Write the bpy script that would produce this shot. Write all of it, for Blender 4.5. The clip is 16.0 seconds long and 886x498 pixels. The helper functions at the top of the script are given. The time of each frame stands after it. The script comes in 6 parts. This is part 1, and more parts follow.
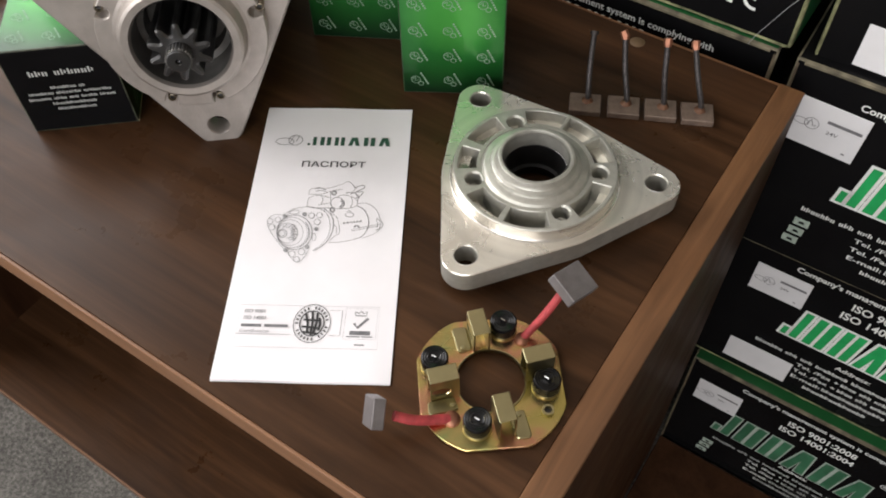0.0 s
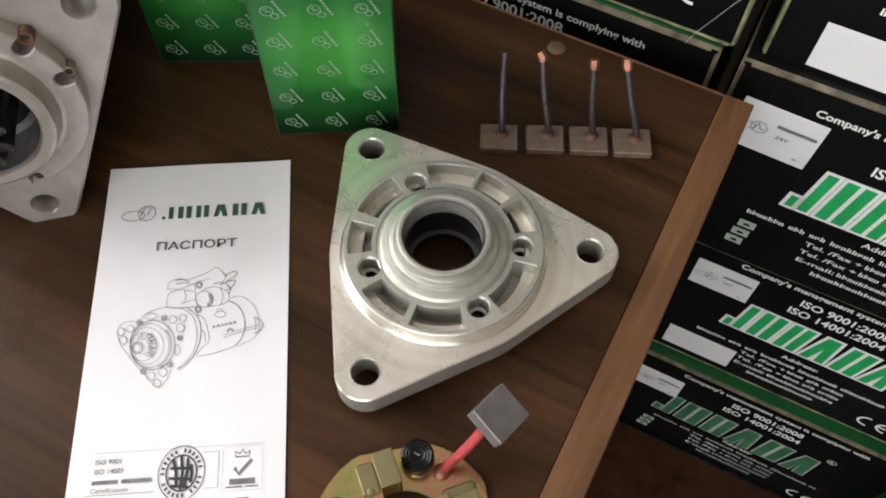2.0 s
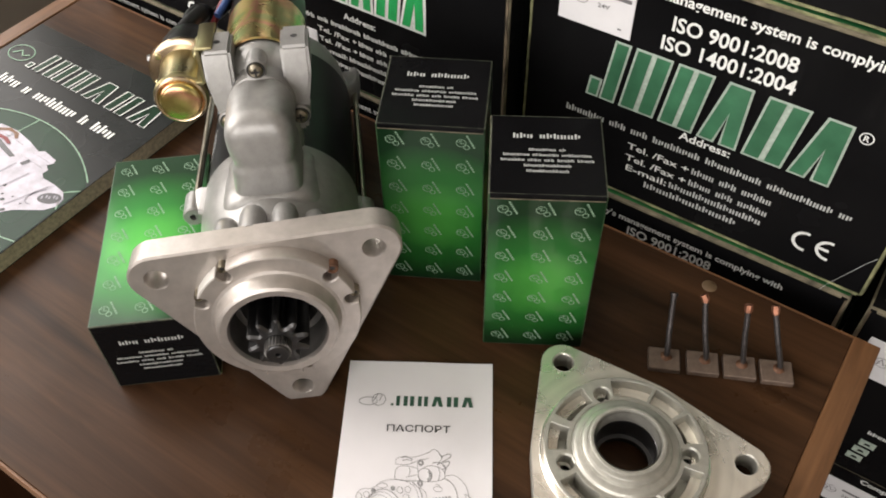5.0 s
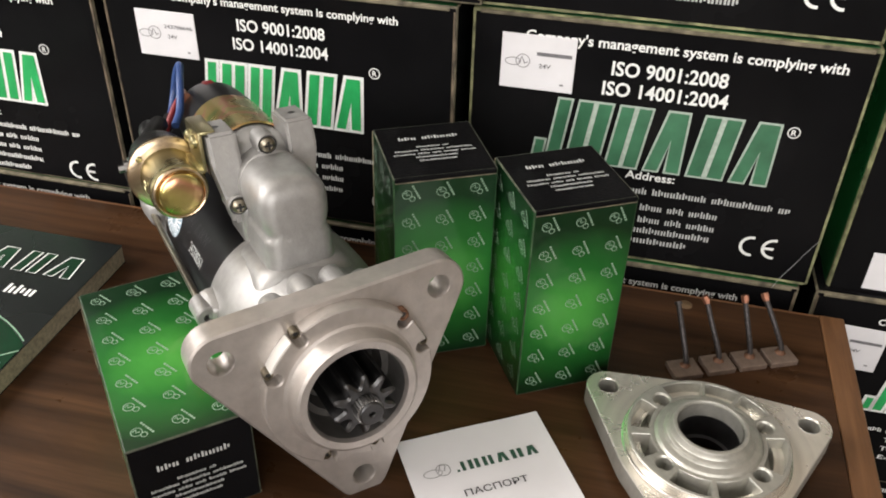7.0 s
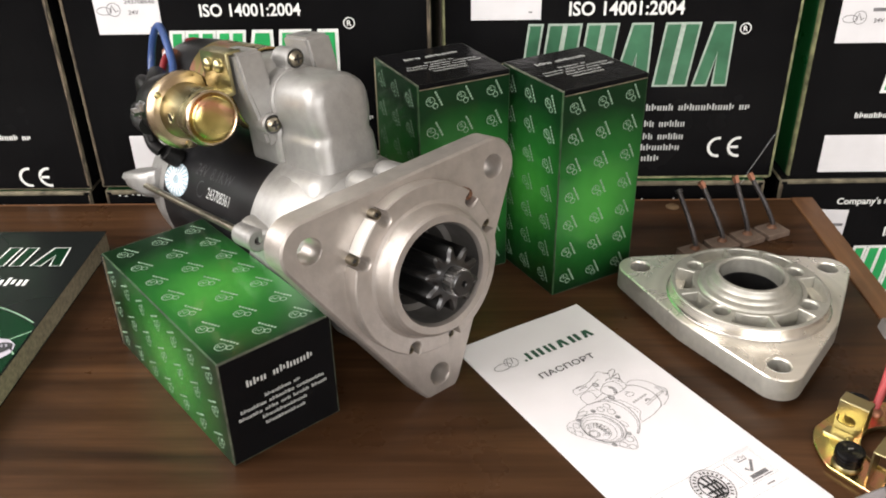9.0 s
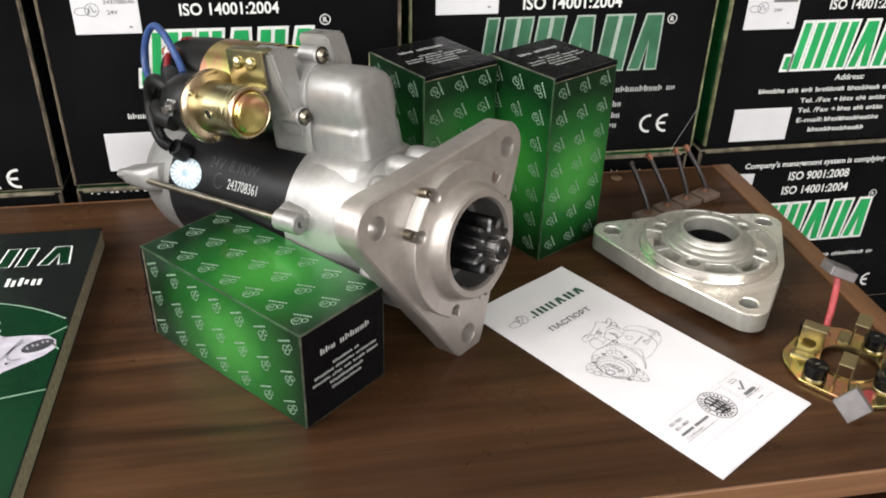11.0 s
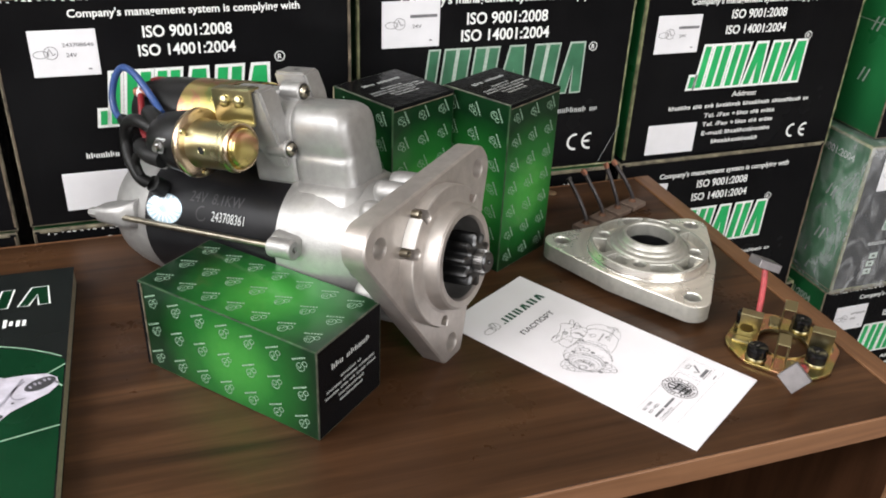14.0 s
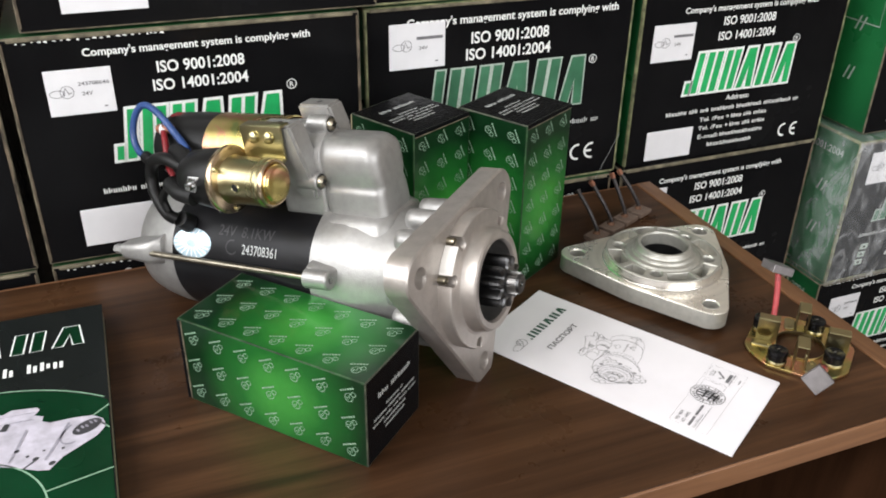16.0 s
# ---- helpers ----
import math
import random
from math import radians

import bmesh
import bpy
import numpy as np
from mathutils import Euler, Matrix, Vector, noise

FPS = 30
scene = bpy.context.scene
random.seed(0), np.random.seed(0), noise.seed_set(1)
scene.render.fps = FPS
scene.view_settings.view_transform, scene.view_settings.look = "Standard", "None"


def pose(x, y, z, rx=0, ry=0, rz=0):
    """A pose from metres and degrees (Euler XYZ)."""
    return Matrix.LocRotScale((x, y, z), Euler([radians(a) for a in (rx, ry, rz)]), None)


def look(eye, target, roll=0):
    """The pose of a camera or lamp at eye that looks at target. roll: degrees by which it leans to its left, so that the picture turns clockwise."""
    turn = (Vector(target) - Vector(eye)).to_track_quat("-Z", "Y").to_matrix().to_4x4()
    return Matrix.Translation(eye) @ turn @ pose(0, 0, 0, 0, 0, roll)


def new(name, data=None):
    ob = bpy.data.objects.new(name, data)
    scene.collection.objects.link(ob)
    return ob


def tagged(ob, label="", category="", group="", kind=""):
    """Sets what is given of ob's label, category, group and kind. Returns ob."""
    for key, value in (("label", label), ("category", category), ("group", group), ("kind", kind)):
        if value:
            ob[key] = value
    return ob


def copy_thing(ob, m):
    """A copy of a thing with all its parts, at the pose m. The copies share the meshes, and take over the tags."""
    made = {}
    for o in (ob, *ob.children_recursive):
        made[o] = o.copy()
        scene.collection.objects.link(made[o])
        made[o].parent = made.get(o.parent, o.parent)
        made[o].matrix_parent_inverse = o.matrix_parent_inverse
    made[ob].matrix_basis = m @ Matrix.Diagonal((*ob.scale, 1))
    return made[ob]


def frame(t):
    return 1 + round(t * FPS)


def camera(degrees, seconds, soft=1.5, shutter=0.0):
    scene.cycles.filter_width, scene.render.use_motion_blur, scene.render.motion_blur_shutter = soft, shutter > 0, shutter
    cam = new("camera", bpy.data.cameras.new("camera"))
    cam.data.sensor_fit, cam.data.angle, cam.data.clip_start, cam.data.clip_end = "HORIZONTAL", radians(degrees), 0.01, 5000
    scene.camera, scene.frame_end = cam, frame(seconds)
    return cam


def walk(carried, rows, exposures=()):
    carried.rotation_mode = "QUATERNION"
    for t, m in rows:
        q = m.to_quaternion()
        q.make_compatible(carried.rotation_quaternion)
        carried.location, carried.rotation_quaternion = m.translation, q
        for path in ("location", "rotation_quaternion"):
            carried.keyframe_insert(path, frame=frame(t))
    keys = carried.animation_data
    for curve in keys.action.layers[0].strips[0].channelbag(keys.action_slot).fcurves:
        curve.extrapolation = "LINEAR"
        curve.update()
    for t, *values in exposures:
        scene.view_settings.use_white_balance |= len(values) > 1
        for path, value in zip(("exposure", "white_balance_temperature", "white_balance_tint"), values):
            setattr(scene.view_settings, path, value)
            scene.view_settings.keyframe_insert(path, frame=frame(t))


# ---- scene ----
cam = camera(54.3, 16.0, soft=1.85)
PATH = [
    (0, (0.061, -0.095, 1.015), (-0.621, 0.878, -0.593), -1.6),
    (0.5, (0.043, -0.108, 1.024), (-0.493, 0.91, -0.612), 1.9),
    (1, (0.026, -0.069, 0.984), (-0.401, 0.915, -0.704), 3.8),
    (1.5, (0.012, -0.03, 0.989), (-0.404, 0.888, -0.739), 3.2),
    (2, (0.002, 0.032, 0.993), (-0.435, 0.915, -0.748), 1.3),
    (2.5, (-0.002, 0.083, 0.99), (-0.459, 0.959, -0.749), 0.5),
    (3, (-0.018, 0.093, 0.985), (-0.529, 0.978, -0.734), -0.6),
    (3.5, (-0.012, 0.074, 0.986), (-0.548, 0.956, -0.727), -1.2),
    (4, (-0.018, 0.032, 1.008), (-0.607, 0.928, -0.681), -1.8),
    (4.5, (-0.032, -0.011, 1.049), (-0.708, 0.95, -0.569), -2.0),
    (5, (-0.039, -0.042, 1.101), (-0.781, 1.025, -0.419), -1.2),
    (5.2, (-0.043, -0.044, 1.11), (-0.802, 1.06, -0.375), -0.6),
    (7.3, (-0.202, -0.216, 0.992), (-0.447, 1.432, -0.114), 1.3),
    (7.5, (-0.22, -0.243, 0.973), (-0.401, 1.429, -0.109), 0.9),
    (8, (-0.231, -0.262, 0.95), (-0.323, 1.452, -0.075), -0.8),
    (8.5, (-0.252, -0.252, 0.945), (-0.318, 1.486, -0.043), -1.2),
    (9, (-0.276, -0.252, 0.932), (-0.317, 1.477, -0.072), -1.1),
    (9.2, (-0.293, -0.261, 0.932), (-0.302, 1.464, -0.082), -1.1),
    (11.3, (-0.394, -0.3, 0.957), (-0.059, 1.381, -0.073), 1.7),
    (11.5, (-0.391, -0.296, 0.957), (-0.051, 1.384, -0.073), 1.8),
    (12, (-0.402, -0.277, 0.961), (-0.057, 1.409, -0.059), 2.6),
    (12.5, (-0.439, -0.299, 0.963), (-0.063, 1.388, -0.043), 2.6),
    (13, (-0.46, -0.311, 0.968), (-0.02, 1.371, -0.019), 2.4),
    (13.5, (-0.467, -0.315, 0.972), (0.058, 1.347, -0.009), 2.6),
    (14, (-0.47, -0.325, 0.974), (0.12, 1.318, -0.003), 2.6),
    (14.5, (-0.473, -0.341, 0.978), (0.135, 1.296, 0.002), 2.6),
    (15, (-0.461, -0.307, 0.974), (0.13, 1.331, -0.009), 2.4),
    (15.5, (-0.486, -0.306, 0.988), (0.115, 1.331, 0.008), 1.6),
    (16, (-0.511, -0.313, 0.997), (0.141, 1.301, 0.014), 1.0),
]
EXPOSURES = ((0, 0.0, 6500, 11), (1.5, 0.0, 6400, 10), (2.5, 0.08, 6400, 11), (3.2, 0.22, 6750, 13), (4.0, 0.22, 6800, 13), (4.7, 0.04, 6850, 12), (5.4, 0.02, 6850, 12), (7.5, 0.10, 6750, 12), (8.3, 0.18, 6750, 12), (9.2, 0.20, 6750, 12), (11.4, 0.08, 6450, 10), (13.5, 0.12, 6400, 11), (15.3, 0.12, 6380, 10), (16, 0.0, 6350, 10))
walk(cam, [(t, look(eye, target, roll)) for t, eye, target, roll in PATH], EXPOSURES)

# ---- light ----
T = 0.60            # height of the desk top
world = bpy.data.worlds.new("world")
scene.world = world
world.use_nodes = True
wn = world.node_tree.nodes
wl = world.node_tree.links
sky = wn.new("ShaderNodeTexSky")
sky.sky_type = 'NISHITA'
sky.sun_disc = False
sky.sun_elevation = radians(38)
sky.sun_rotation = radians(250)
wl.new(sky.outputs[0], wn["Background"].inputs[0])
wn["Background"].inputs[1].default_value = 0.12

sun_data = bpy.data.lights.new("sun", 'SUN')
sun_data.energy, sun_data.angle, sun_data.color = 0.6, radians(12), (1.0, 0.96, 0.9)
sun = new("sun", sun_data)
sun.matrix_world = look((-6.0, -2.5, 5.0), (0, 0, 0))


def window_lamp(x, y, z, target, sx, sy, watts, colour):
    data = bpy.data.lights.new("window_light", 'AREA')
    data.shape, data.size, data.size_y, data.energy, data.color = 'RECTANGLE', sx, sy, watts, colour
    ob = new("window_light", data)
    ob.matrix_world = look((x, y, z), target)
    return ob


window_lamp(-1.66, -0.3, 1.72, (0.0, -0.3, 1.72), 2.1, 1.5, 51, (1.0, 0.975, 0.96))
window_lamp(0.35, -2.06, 1.72, (0.35, 0.0, 1.72), 2.4, 1.4, 58, (1.0, 0.97, 0.95))

# ---- materials ----


def mat_new(name):
    m = bpy.data.materials.new(name)
    m.use_nodes = True
    nt = m.node_tree
    return m, nt, nt.nodes["Principled BSDF"]


def node(nt, kind, **values):
    n = nt.nodes.new(kind)
    for key, v in values.items():
        n.inputs[key.replace("_", " ")].default_value = v
    return n


def ramp(nt, fac, stops):
    r = nt.nodes.new("ShaderNodeValToRGB")
    e = r.color_ramp.elements
    e[0].position, e[0].color = stops[0][0], (*stops[0][1], 1)
    e[1].position, e[1].color = stops[-1][0], (*stops[-1][1], 1)
    for p, c in stops[1:-1]:
        k = e.new(p)
        k.color = (*c, 1)
    nt.links.new(fac, r.inputs[0])
    return r.outputs[0]


def coords(nt, scale, which="Object"):
    tc = nt.nodes.new("ShaderNodeTexCoord")
    mp = nt.nodes.new("ShaderNodeMapping")
    mp.inputs["Scale"].default_value = scale
    nt.links.new(tc.outputs[which], mp.inputs[0])
    return mp.outputs[0]


def noise_out(nt, vec, scale, detail=4.0, rough=0.55, dist=0.0):
    n = node(nt, "ShaderNodeTexNoise", Scale=scale, Detail=detail, Roughness=rough, Distortion=dist)
    nt.links.new(vec, n.inputs["Vector"])
    return n.outputs["Fac"]


def bump(nt, bsdf, height, strength, distance):
    b = node(nt, "ShaderNodeBump", Strength=strength, Distance=distance)
    nt.links.new(height, b.inputs["Height"])
    nt.links.new(b.outputs[0], bsdf.inputs["Normal"])


def rough_from(nt, bsdf, fac, lo, hi):
    mr = nt.nodes.new("ShaderNodeMapRange")
    mr.inputs["To Min"].default_value, mr.inputs["To Max"].default_value = lo, hi
    mr.inputs["From Min"].default_value, mr.inputs["From Max"].default_value = 0.3, 0.7
    nt.links.new(fac, mr.inputs["Value"])
    nt.links.new(mr.outputs[0], bsdf.inputs["Roughness"])


def grained(name, stops, scale, along, rough, bump_d=0.0002, spec=0.5):
    m, nt, b = mat_new(name)
    v = coords(nt, tuple(0.10 if a == along else 1.0 for a in "xyz"))
    n1 = noise_out(nt, v, scale, 8, 0.62, 0.9)
    v2 = coords(nt, tuple(0.012 if a == along else 1.0 for a in "xyz"))
    n2 = noise_out(nt, v2, scale * 7, 5, 0.6)
    mix = nt.nodes.new("ShaderNodeMath")
    mix.operation = 'MULTIPLY_ADD'
    nt.links.new(n2, mix.inputs[0])
    mix.inputs[1].default_value = 0.35
    nt.links.new(n1, mix.inputs[2])
    sub = nt.nodes.new("ShaderNodeMath")
    sub.operation = 'SUBTRACT'
    nt.links.new(mix.outputs[0], sub.inputs[0])
    sub.inputs[1].default_value = 0.175
    nt.links.new(ramp(nt, sub.outputs[0], stops), b.inputs["Base Color"])
    rough_from(nt, b, noise_out(nt, coords(nt, (1, 1, 1)), 13, 6, 0.65), rough - 0.09, rough + 0.13)
    b.inputs["Specular IOR Level"].default_value = spec
    bump(nt, b, n2, 0.25, bump_d)
    return m


def plain(name, colour, rough, metal=0.0, var=0.12, scale=60, bump_d=0.0, bump_s=0.3, coat=0.0, spec=0.5, smudge=0.06):
    m, nt, b = mat_new(name)
    v = coords(nt, (1, 1, 1))
    n = noise_out(nt, v, scale, 5)
    c = Vector(colour)
    nt.links.new(ramp(nt, n, [(0.3, tuple(c * (1 - var))), (0.7, tuple(c * (1 + var)))]), b.inputs["Base Color"])
    rough_from(nt, b, noise_out(nt, v, scale * 0.22, 3), max(0.02, rough - smudge), rough + smudge)
    b.inputs["Metallic"].default_value = metal
    b.inputs["Coat Weight"].default_value = coat
    b.inputs["Coat Roughness"].default_value = 0.12
    b.inputs["Specular IOR Level"].default_value = spec
    if bump_d:
        bump(nt, b, noise_out(nt, v, scale * 4, 4), bump_s, bump_d)
    return m


WOOD = grained("walnut_laminate", [(0.28, (0.0180, 0.0082, 0.0038)), (0.42, (0.036, 0.0166, 0.0076)), (0.52, (0.049, 0.0228, 0.0104)), (0.72, (0.084, 0.0395, 0.0180))], 26, "x", 0.33, spec=0.19)
BAND = grained("edge_banding", [(0.25, (0.125, 0.056, 0.025)), (0.5, (0.18, 0.086, 0.041)), (0.75, (0.25, 0.125, 0.061))], 60, "x", 0.42)
BAND_Y = grained("edge_banding_deep", [(0.25, (0.082, 0.036, 0.014)), (0.5, (0.135, 0.062, 0.026)), (0.75, (0.205, 0.098, 0.042))], 60, "y", 0.42)
BAND_Z = grained("edge_banding_upright", [(0.25, (0.15, 0.075, 0.037)), (0.75, (0.27, 0.145, 0.075))], 60, "z", 0.42)
WOOD_Z = grained("walnut_laminate_upright", [(0.25, (0.020, 0.0085, 0.0042)), (0.75, (0.07, 0.031, 0.015))], 26, "z", 0.5, spec=0.10)


def carpet_material():
    m, nt, b = mat_new("grey_carpet")
    v = coords(nt, (1, 1, 1))
    n1 = noise_out(nt, v, 190, 5, 0.75)
    n2 = noise_out(nt, v, 14, 3)
    mul = nt.nodes.new("ShaderNodeMath")
    mul.operation = 'MULTIPLY_ADD'
    nt.links.new(n2, mul.inputs[0])
    mul.inputs[1].default_value = 0.3
    nt.links.new(n1, mul.inputs[2])
    nt.links.new(ramp(nt, mul.outputs[0], [(0.4, (0.035, 0.034, 0.031)), (0.62, (0.13, 0.126, 0.115)), (0.85, (0.30, 0.29, 0.265))]), b.inputs["Base Color"])
    b.inputs["Roughness"].default_value = 0.95
    bump(nt, b, n1, 0.9, 0.004)
    return m


CARPET = carpet_material()
PLASTER = plain("wall_paint", (0.33, 0.285, 0.235), 0.85, var=0.03, scale=12, bump_d=0.001)
CEIL = plain("ceiling_paint", (0.45, 0.44, 0.42), 0.9, var=0.02, scale=10)
FRAME_WHITE = plain("window_frame_paint", (0.78, 0.78, 0.77), 0.4, var=0.03)


def glass_material():
    m, nt, b = mat_new("window_glass")
    b.inputs["Transmission Weight"].default_value = 1.0
    b.inputs["Roughness"].default_value = 0.0
    b.inputs["IOR"].default_value = 1.45
    return m


GLASS = glass_material()


def carton_black():
    m, nt, b = mat_new("glossy_black_carton")
    v = coords(nt, (1, 1, 1))
    n = noise_out(nt, v, 9, 4)
    fine = noise_out(nt, v, 900, 2)
    nt.links.new(ramp(nt, n, [(0.3, (0.0045, 0.0045, 0.005)), (0.7, (0.008, 0.008, 0.0085))]), b.inputs["Base Color"])
    rough_from(nt, b, n, 0.16, 0.30)
    b.inputs["Specular IOR Level"].default_value = 0.16
    b.inputs["IOR"].default_value = 1.3
    w = coords(nt, (7, 7, 1.2))
    wrinkle = noise_out(nt, w, 12, 3, 0.5, 0.4)
    add = nt.nodes.new("ShaderNodeMath")
    add.operation = 'MULTIPLY_ADD'
    nt.links.new(fine, add.inputs[0])
    add.inputs[1].default_value = 0.05
    nt.links.new(wrinkle, add.inputs[2])
    bump(nt, b, add.outputs[0], 0.35, 0.0012)
    return m


def green_print(name, centre, half, dark, mid, bright, rough=0.28, metal=0.0):
    """Printed green whose tone runs from dark at the ends to bright in the middle, as on the packaging."""
    m, nt, b = mat_new(name)
    tc = nt.nodes.new("ShaderNodeTexCoord")
    mp = nt.nodes.new("ShaderNodeMapping")
    mp.vector_type = 'POINT'
    mp.inputs["Scale"].default_value = tuple(1 / h for h in half)
    mp.inputs["Location"].default_value = tuple(-c / h for c, h in zip(centre, half))
    nt.links.new(tc.outputs["Object"], mp.inputs[0])
    ln = nt.nodes.new("ShaderNodeVectorMath")
    ln.operation = 'LENGTH'
    nt.links.new(mp.outputs[0], ln.inputs[0])
    n = noise_out(nt, tc.outputs["Object"], 40, 3)
    add = nt.nodes.new("ShaderNodeMath")
    add.operation = 'MULTIPLY_ADD'
    nt.links.new(n, add.inputs[0])
    add.inputs[1].default_value = 0.12
    nt.links.new(ln.outputs["Value"], add.inputs[2])
    half_v = nt.nodes.new("ShaderNodeMath")
    half_v.operation = 'MULTIPLY'
    nt.links.new(add.outputs[0], half_v.inputs[0])
    half_v.inputs[1].default_value = 0.5
    nt.links.new(ramp(nt, half_v.outputs[0], [(0.20, bright), (0.42, mid), (0.64, dark)]), b.inputs["Base Color"])
    rough_from(nt, b, noise_out(nt, tc.outputs["Object"], 12, 3), rough - 0.05, rough + 0.1)
    b.inputs["Specular IOR Level"].default_value = 0.4
    b.inputs["Metallic"].default_value = metal
    b.inputs["Coat Weight"].default_value = 0.5 if metal else 0.0
    b.inputs["Coat Roughness"].default_value = 0.08
    b.inputs["Coat IOR"].default_value = 1.4
    bump(nt, b, noise_out(nt, tc.outputs["Object"], 26, 3), 0.25, 0.0008)
    return m


BLACK = carton_black()
EDGE = plain("worn_carton_edge", (0.135, 0.118, 0.078), 0.7, var=0.95, scale=55)
EDGE_WORN = plain("frayed_pale_carton_edge", (0.19, 0.195, 0.100), 0.75, var=0.8, scale=70)
EDGE_GREEN = plain("dark_green_fold", (0.022, 0.060, 0.022), 0.5, var=0.95, scale=70)
EDGE_BROWN = plain("scuffed_brown_cardboard", (0.105, 0.080, 0.052), 0.7, var=0.9, scale=60)
EDGE_PALE = plain("pale_rubbed_fold", (0.048, 0.055, 0.036), 0.6, var=0.95, scale=90)
INK_FAINT = plain("faint_grey_ink", (0.024, 0.024, 0.026), 0.5, var=0.6, scale=200)
GEAR = plain("oiled_gear_steel", (0.105, 0.106, 0.108), 0.37, metal=1.0, var=0.25, scale=60)
SPLINE = plain("worn_spline_steel", (0.24, 0.235, 0.23), 0.32, metal=1.0, var=0.25, scale=90)
# inner nose surfaces: darker casting colour than the outside
NOSE_DARK = plain("dark_inner_casting", (0.17, 0.165, 0.158), 0.42, metal=0.6, var=0.3, scale=60)
SPRING = plain("black_spring_steel", (0.004, 0.004, 0.0045), 0.20, var=0.3, scale=60, spec=0.3)
COPPER_DULL = plain("dull_copper", (0.17, 0.085, 0.05), 0.6, metal=0.5, var=0.4, scale=200)
RAW = plain("bare_cardboard", (0.36, 0.31, 0.2), 0.85, var=0.25, scale=90)
GREEN_BIG = green_print("green_carton_side", (0.14, 0.16, 0.1), (0.3, 0.2, 0.13), (0.010, 0.075, 0.026), (0.018, 0.17, 0.05), (0.028, 0.28, 0.075), 0.3)
GREEN_DEEP = green_print("dark_green_carton_lid", (0.14, 0.0, 0.2), (0.2, 0.1, 0.1), (0.004, 0.026, 0.010), (0.008, 0.055, 0.017), (0.014, 0.105, 0.03), 0.3)
GREEN_SMALL = green_print("green_product_box", (0.034, 0.034, 0.067), (0.062, 0.062, 0.061), (0.006, 0.040, 0.012), (0.023, 0.205, 0.035), (0.125, 0.64, 0.10), 0.33, 0.55)
INK_WHITE = plain("white_print", (0.82, 0.84, 0.82), 0.4, var=0.08, scale=300)
INK_THIN = plain("thin_grey_white_print", (0.48, 0.50, 0.49), 0.45, var=0.15, scale=300)
INK_DIM = plain("thin_white_print", (0.40, 0.48, 0.42), 0.4, var=0.2, scale=300)
INK_GREEN = plain("green_print", (0.02, 0.38, 0.11), 0.35, var=0.2, scale=40)
INK_MUTED = plain("muted_green_print", (0.045, 0.16, 0.085), 0.35, var=0.3, scale=30)
INK_PALE = plain("pale_green_print", (0.25, 0.42, 0.29), 0.4, var=0.25, scale=200)
PAPER = plain("white_paper", (0.80, 0.785, 0.815), 0.6, var=0.025, scale=30, bump_d=0.0004)
STICKER = plain("white_sticker", (0.74, 0.74, 0.76), 0.4, var=0.04, scale=40)
INK_BLACK = plain("black_ink", (0.02, 0.02, 0.022), 0.6, var=0.3, scale=200)
INK_GREY = plain("grey_ink", (0.16, 0.16, 0.17), 0.6, var=0.3, scale=200)
INK_LEAF = plain("dark_green_ink", (0.026, 0.085, 0.055), 0.6, var=0.25, scale=200)

INK_TITLE = plain("dark_grey_ink", (0.07, 0.07, 0.075), 0.6, var=0.3, scale=300)
INK_BOX = plain("thin_pale_green_print", (0.25, 0.40, 0.28), 0.4, var=0.3, scale=200)
INK_SOFT = plain("soft_grey_ink", (0.29, 0.29, 0.30), 0.6, var=0.5, scale=400)
CAST_FINE = plain("fine_cast_aluminium", (0.49, 0.485, 0.44), 0.45, metal=0.76, var=0.1, scale=200, bump_d=0.0003, bump_s=0.4)
ZINC_PINK = plain("pinkish_zinc_plating", (0.58, 0.455, 0.31), 0.24, metal=1.0, var=0.2, scale=40, smudge=0.07)
CAST = plain("cast_aluminium", (0.34, 0.336, 0.326), 0.43, metal=0.62, var=0.09, scale=150, bump_d=0.0005, bump_s=0.3)
CAST_PLATE = plain("cast_flange_aluminium", (0.48, 0.445, 0.415), 0.41, metal=0.75, var=0.10, scale=110, bump_d=0.0005, bump_s=0.35)


